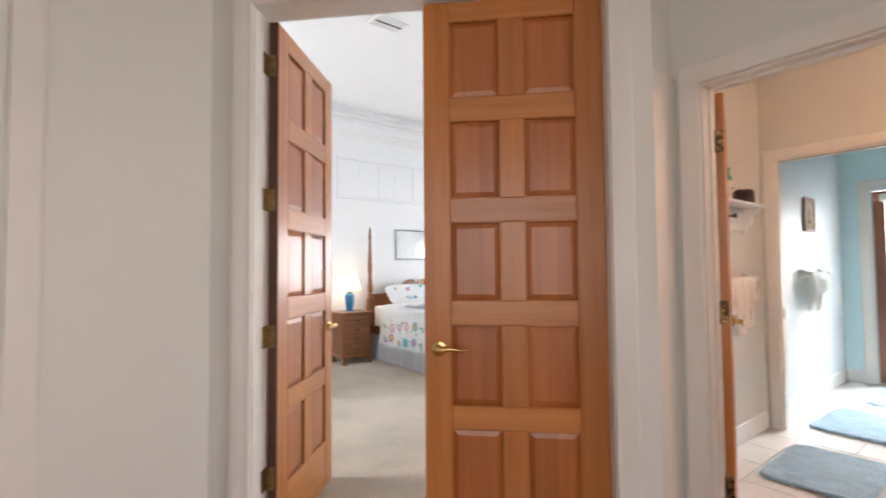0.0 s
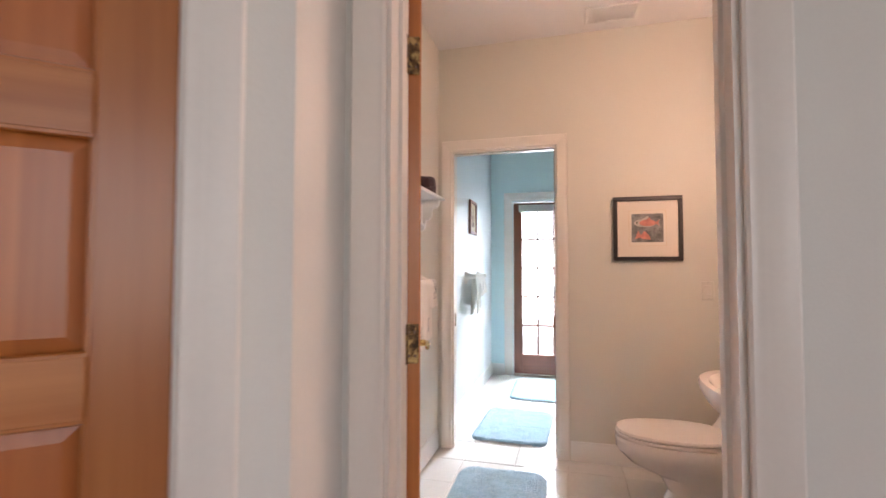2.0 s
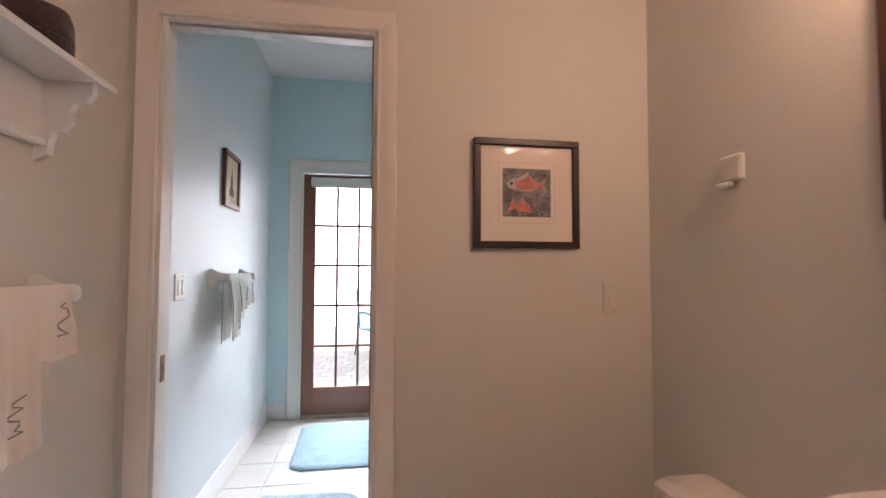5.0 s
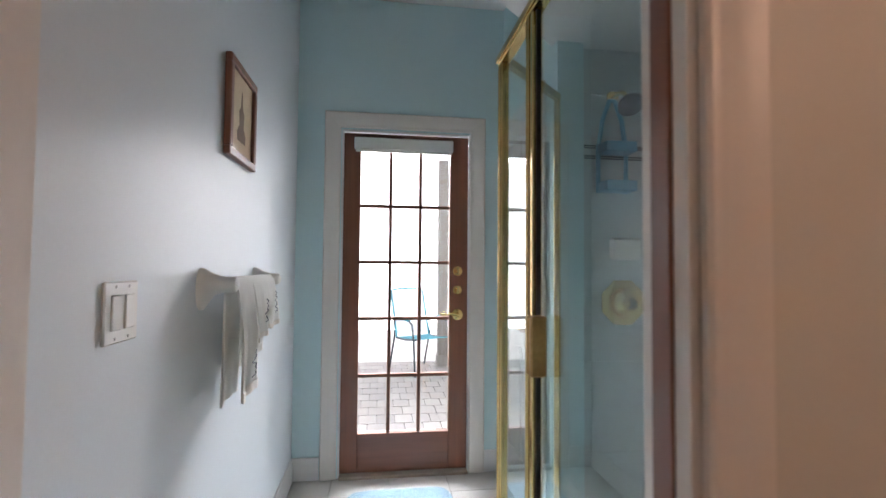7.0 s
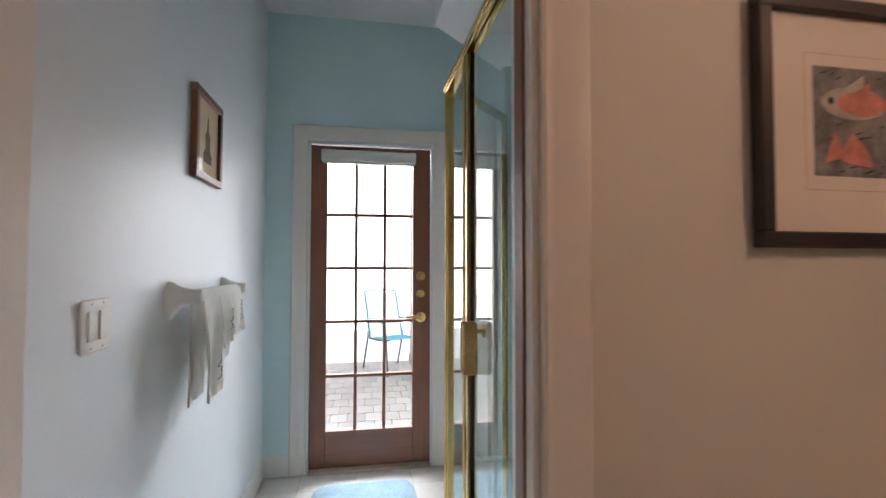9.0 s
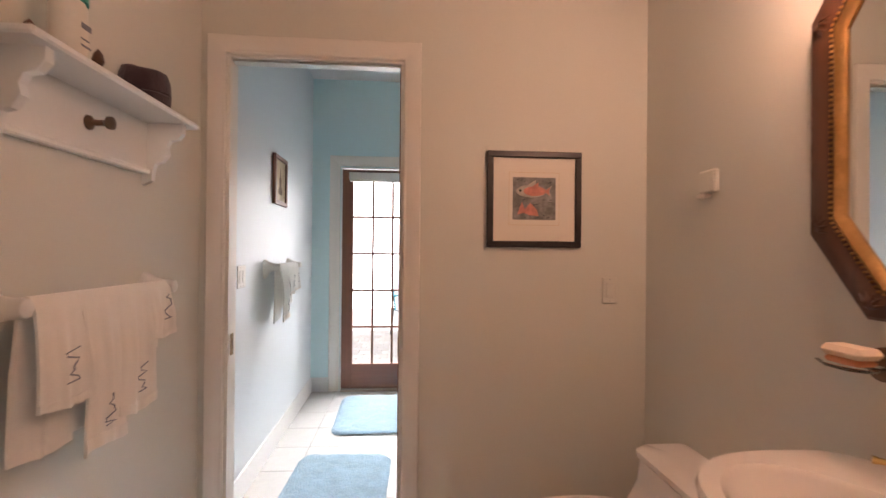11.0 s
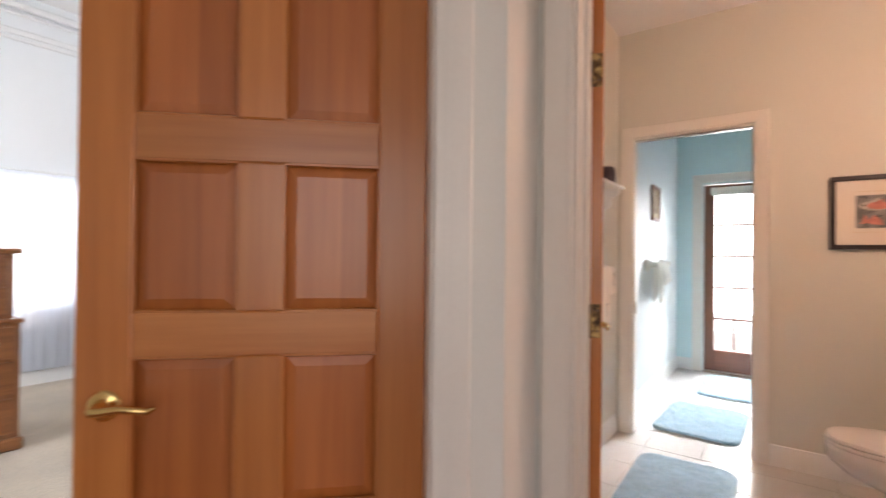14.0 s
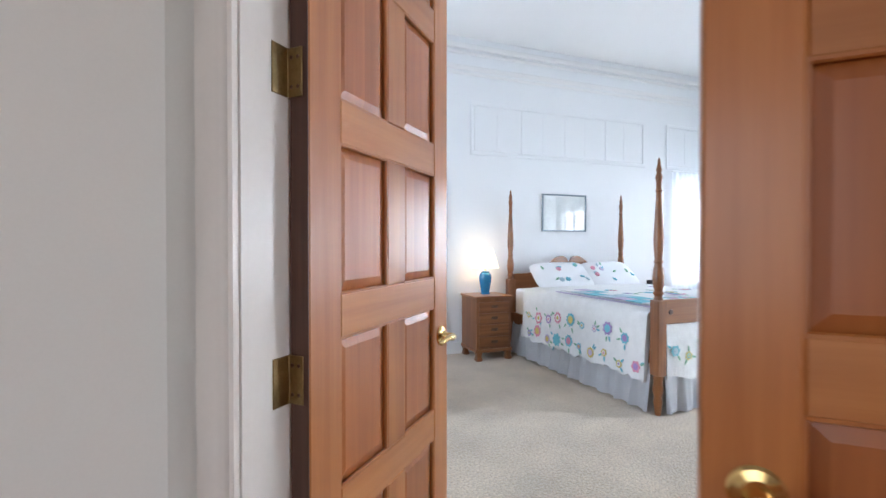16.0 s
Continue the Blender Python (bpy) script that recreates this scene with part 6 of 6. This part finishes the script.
# ---- living room corner beyond the hall ----
lr = pose(3.95, -2.05, 0, 0, 0, -45)
sb = thing("console_table", lr, "dark bronze console with a gilt lattice edge and marble top", "console")
part("top", boxes((-0.6, -0.2, 1.02, 0.6, 0.2, 1.05), bevel=0.006), MAPLEH, sb)
part("frieze", boxes((-0.57, -0.17, 0.95, 0.57, 0.17, 1.02), bevel=0.003), GOLD, sb)
part("body", boxes((-0.56, -0.16, 0.45, 0.56, 0.16, 0.95), bevel=0.01), DARKW, sb)
for x in (-0.5, 0.5):
    for y in (-0.12, 0.12):
        bm = bmesh.new()
        lathe(bm, [(0.001, 0), (0.03, 0), (0.02, 0.05), (0.035, 0.2), (0.02, 0.4), (0.035, 0.45), (0.001, 0.46)], 14, at=(x, y, 0))
        part("leg", bm, NICKEL, sb)
pl = thing("house_plant", pose(3.95, -2.05, 1.05), "leafy green plant on the console", "plant")
bm = bmesh.new()
lathe(bm, [(0.001, 0), (0.06, 0), (0.08, 0.10), (0.085, 0.12), (0.07, 0.12), (0.001, 0.11)], 18)
part("pot", bm, BLUEC, pl)
lf = leaf_mesh(LEAF)
for k in range(70):
    a, e, r = rnd.random() * 6.283, rnd.uniform(0.0, 1.3), rnd.uniform(0.06, 0.26)
    ob = new("leaf", lf)
    ob.parent = pl
    ob.matrix_basis = Matrix.Translation((r * math.cos(a) * math.cos(e), r * math.sin(a) * math.cos(e), 0.12 + r * math.sin(e))) @ pose(0, 0, 0, rnd.uniform(-60, 60), rnd.uniform(-60, 60), math.degrees(a)) @ Matrix.Diagonal((0.05, 0.05, 0.002, 1))
lp = picture("picture", pose(5.9, -4.478, 1.6, 0, 0, 180), 0.5, 0.6, "dark framed print on the living room wall", BLACK, 0.03, 0.024, MAT)
cs = thing("candle_stand", pose(3.05, -1.18, 0), "pewter candle stand with a wide foot", "candle stand")
bm = bmesh.new()
lathe(bm, [(0.001, 0.02), (0.10, 0.02), (0.095, 0.05), (0.04, 0.09), (0.02, 0.16), (0.018, 0.30), (0.07, 0.36), (0.085, 0.44), (0.07, 0.56), (0.075, 0.58), (0.001, 0.58)], 24)
part("body", bm, NICKEL, cs)
bm = bmesh.new()
lathe(bm, [(0.001, 0.58), (0.072, 0.58), (0.06, 0.64), (0.02, 0.66), (0.02, 0.74), (0.05, 0.78), (0.001, 0.79)], 20)
part("cup", bm, GOLD, cs)
solid("living_rug", boxes((1.9, -3.6, -0.006, 5.2, -0.95, 0.018), bevel=0.006), TERRA, "rust red woven rug on the wooden floor", "rug", kind="")

# ---- outdoors ----
solid("ground", boxes((6.95, -200, -0.4, 400, 200, -0.10)), LAWN, "far lawn beyond the patio", "ground")
patio = solid("pavement", boxes((6.95, -4, -0.10, 16, 6, -0.062)), SAND, "grey concrete paver patio", "pavement")
# added emissive sheet, closes the view and throws light indoors
solid("backdrop", boxes((13.5, -30, -1, 13.7, 30, 14)), GLOWSHEET, "added glowing white sheet for the overexposed outdoors", "backdrop")
# strip added so the ground whitens with glare past the pavers
solid("pavement_far", boxes((10.345, -4, -0.061, 13.5, 6, -0.052)), PALEC, "concrete beyond the pavers, coloured paler for sun glare", "pavement")
pc = thing("patio_chair", pose(9.76, 0.36, -0.05, 0, 0, -63), "teal sling patio chair with a dark tubular frame", "chair")
def leg_tube(name, pts, r=0.012, mat=None):
    bm = bmesh.new()
    tube(bm, pts, r, 10)
    part(name, bm, mat or CHAIRM, pc)
for s in (-0.26, 0.26):
    leg_tube("front_leg", [(s, -0.28, 0.0), (s, -0.24, 0.40), (s, -0.20, 0.60), (s, -0.12, 0.64)])
    leg_tube("back_leg", [(s, 0.34, 0.0), (s, 0.22, 0.42), (s, 0.24, 0.62)])
    leg_tube("armrest", [(s, -0.13, 0.64), (s, 0.05, 0.655), (s, 0.26, 0.63)], 0.016, CHAIRT)
    leg_tube("back_upright", [(s * 0.92, 0.20, 0.40), (s * 0.92, 0.30, 0.75), (s * 0.92, 0.37, 0.98)], 0.012, CHAIRT)
    leg_tube("seat_rail", [(s * 0.92, -0.27, 0.43), (s * 0.92, 0.0, 0.40), (s * 0.92, 0.20, 0.40)])
bm = bmesh.new()
rings(bm, [[(-0.23, y, z), (0.23, y, z), (0.23, y, z - 0.006), (-0.23, y, z - 0.006)] for y, z in ((-0.28, 0.435), (-0.1, 0.41), (0.08, 0.40), (0.20, 0.41))])
part("seat", bm, CHAIRT, pc)
leg_tube("top_rail", [(-0.24, 0.37, 0.98), (-0.1, 0.385, 1.0), (0.1, 0.385, 1.0), (0.24, 0.37, 0.98)], 0.012, CHAIRT)
bm = bmesh.new()
rings(bm, [[(-0.23, y, z), (0.23, y, z), (0.23, y + 0.005, z), (-0.23, y + 0.005, z)] for y, z in ((0.21, 0.45), (0.30, 0.75), (0.365, 0.97))])
part("back_sling", bm, SHEER, pc)
po = thing("porch_post", pose(10.1, 0.05, -0.052), "weathered grey square wooden porch post on the patio", "post")
part("shaft", boxes((-0.07, -0.07, 0.0, 0.07, 0.07, 4.2), bevel=0.008), PORCHW, po)
part("base", boxes((-0.085, -0.085, 0.0, 0.085, 0.085, 0.14), bevel=0.008), PORCHW, po)
pt = thing("patio_side_table", pose(9.3, -0.95, -0.05), "low dark patio table", "table")
part("top", boxes((-0.25, -0.25, 0.40, 0.25, 0.25, 0.43), bevel=0.008), CHAIRM, pt)
for x in (-0.21, 0.21):
    for y in (-0.21, 0.21):
        part("leg", boxes((x - 0.015, y - 0.015, 0, x + 0.015, y + 0.015, 0.40)), CHAIRM, pt)

# ---- floor tiles and pavers ----
tiles = {}
def lay(parent, x, y, z, w_, d_, th_, mat, gap, name):
    key = (round(w_, 3), round(d_, 3), name)
    if key not in tiles:
        tiles[key] = finish(name, boxes((gap / 2, gap / 2, 0, w_ - gap / 2, d_ - gap / 2, th_), bevel=0.0015), mat)
    ob = new(name, tiles[key])
    ob.parent = parent
    ob.location = (x, y, z)
P = 0.332
for i in range(-7, 9):
    for j in range(-5, 3):
        x0, x1 = max(2.17, 4.22 + i * P), min(6.774, 4.22 + (i + 1) * P)
        y0, y1 = max(-0.534, 0.82 + j * P), min(1.384, 0.82 + (j + 1) * P)
        if x1 - x0 > 0.02 and y1 - y0 > 0.02 and not (x0 > 4.4 and y1 < 0.4) and not (x1 < 2.3 and not (0.2 < y1 < 1.1)):
            if x0 > 4.4 and y0 < 0.52 and x0 < 5.9:
                y0 = 0.522
            lay(fl_bath, x0, y0, -0.006, x1 - x0, y1 - y0, 0.0065, TILE, 0.005, "tile")
pw, pd = 0.225, 0.15
for i in range(15):
    for j in range(17):
        lay(patio, 6.96 + i * pw + (0 if j % 2 else 0.0), -0.75 + j * pd + (pd / 2 if i % 2 else 0), -0.062, pw, pd, 0.012 + 0.002 * ((i * 7 + j * 3) % 3), PAVER, 0.007, "paver")
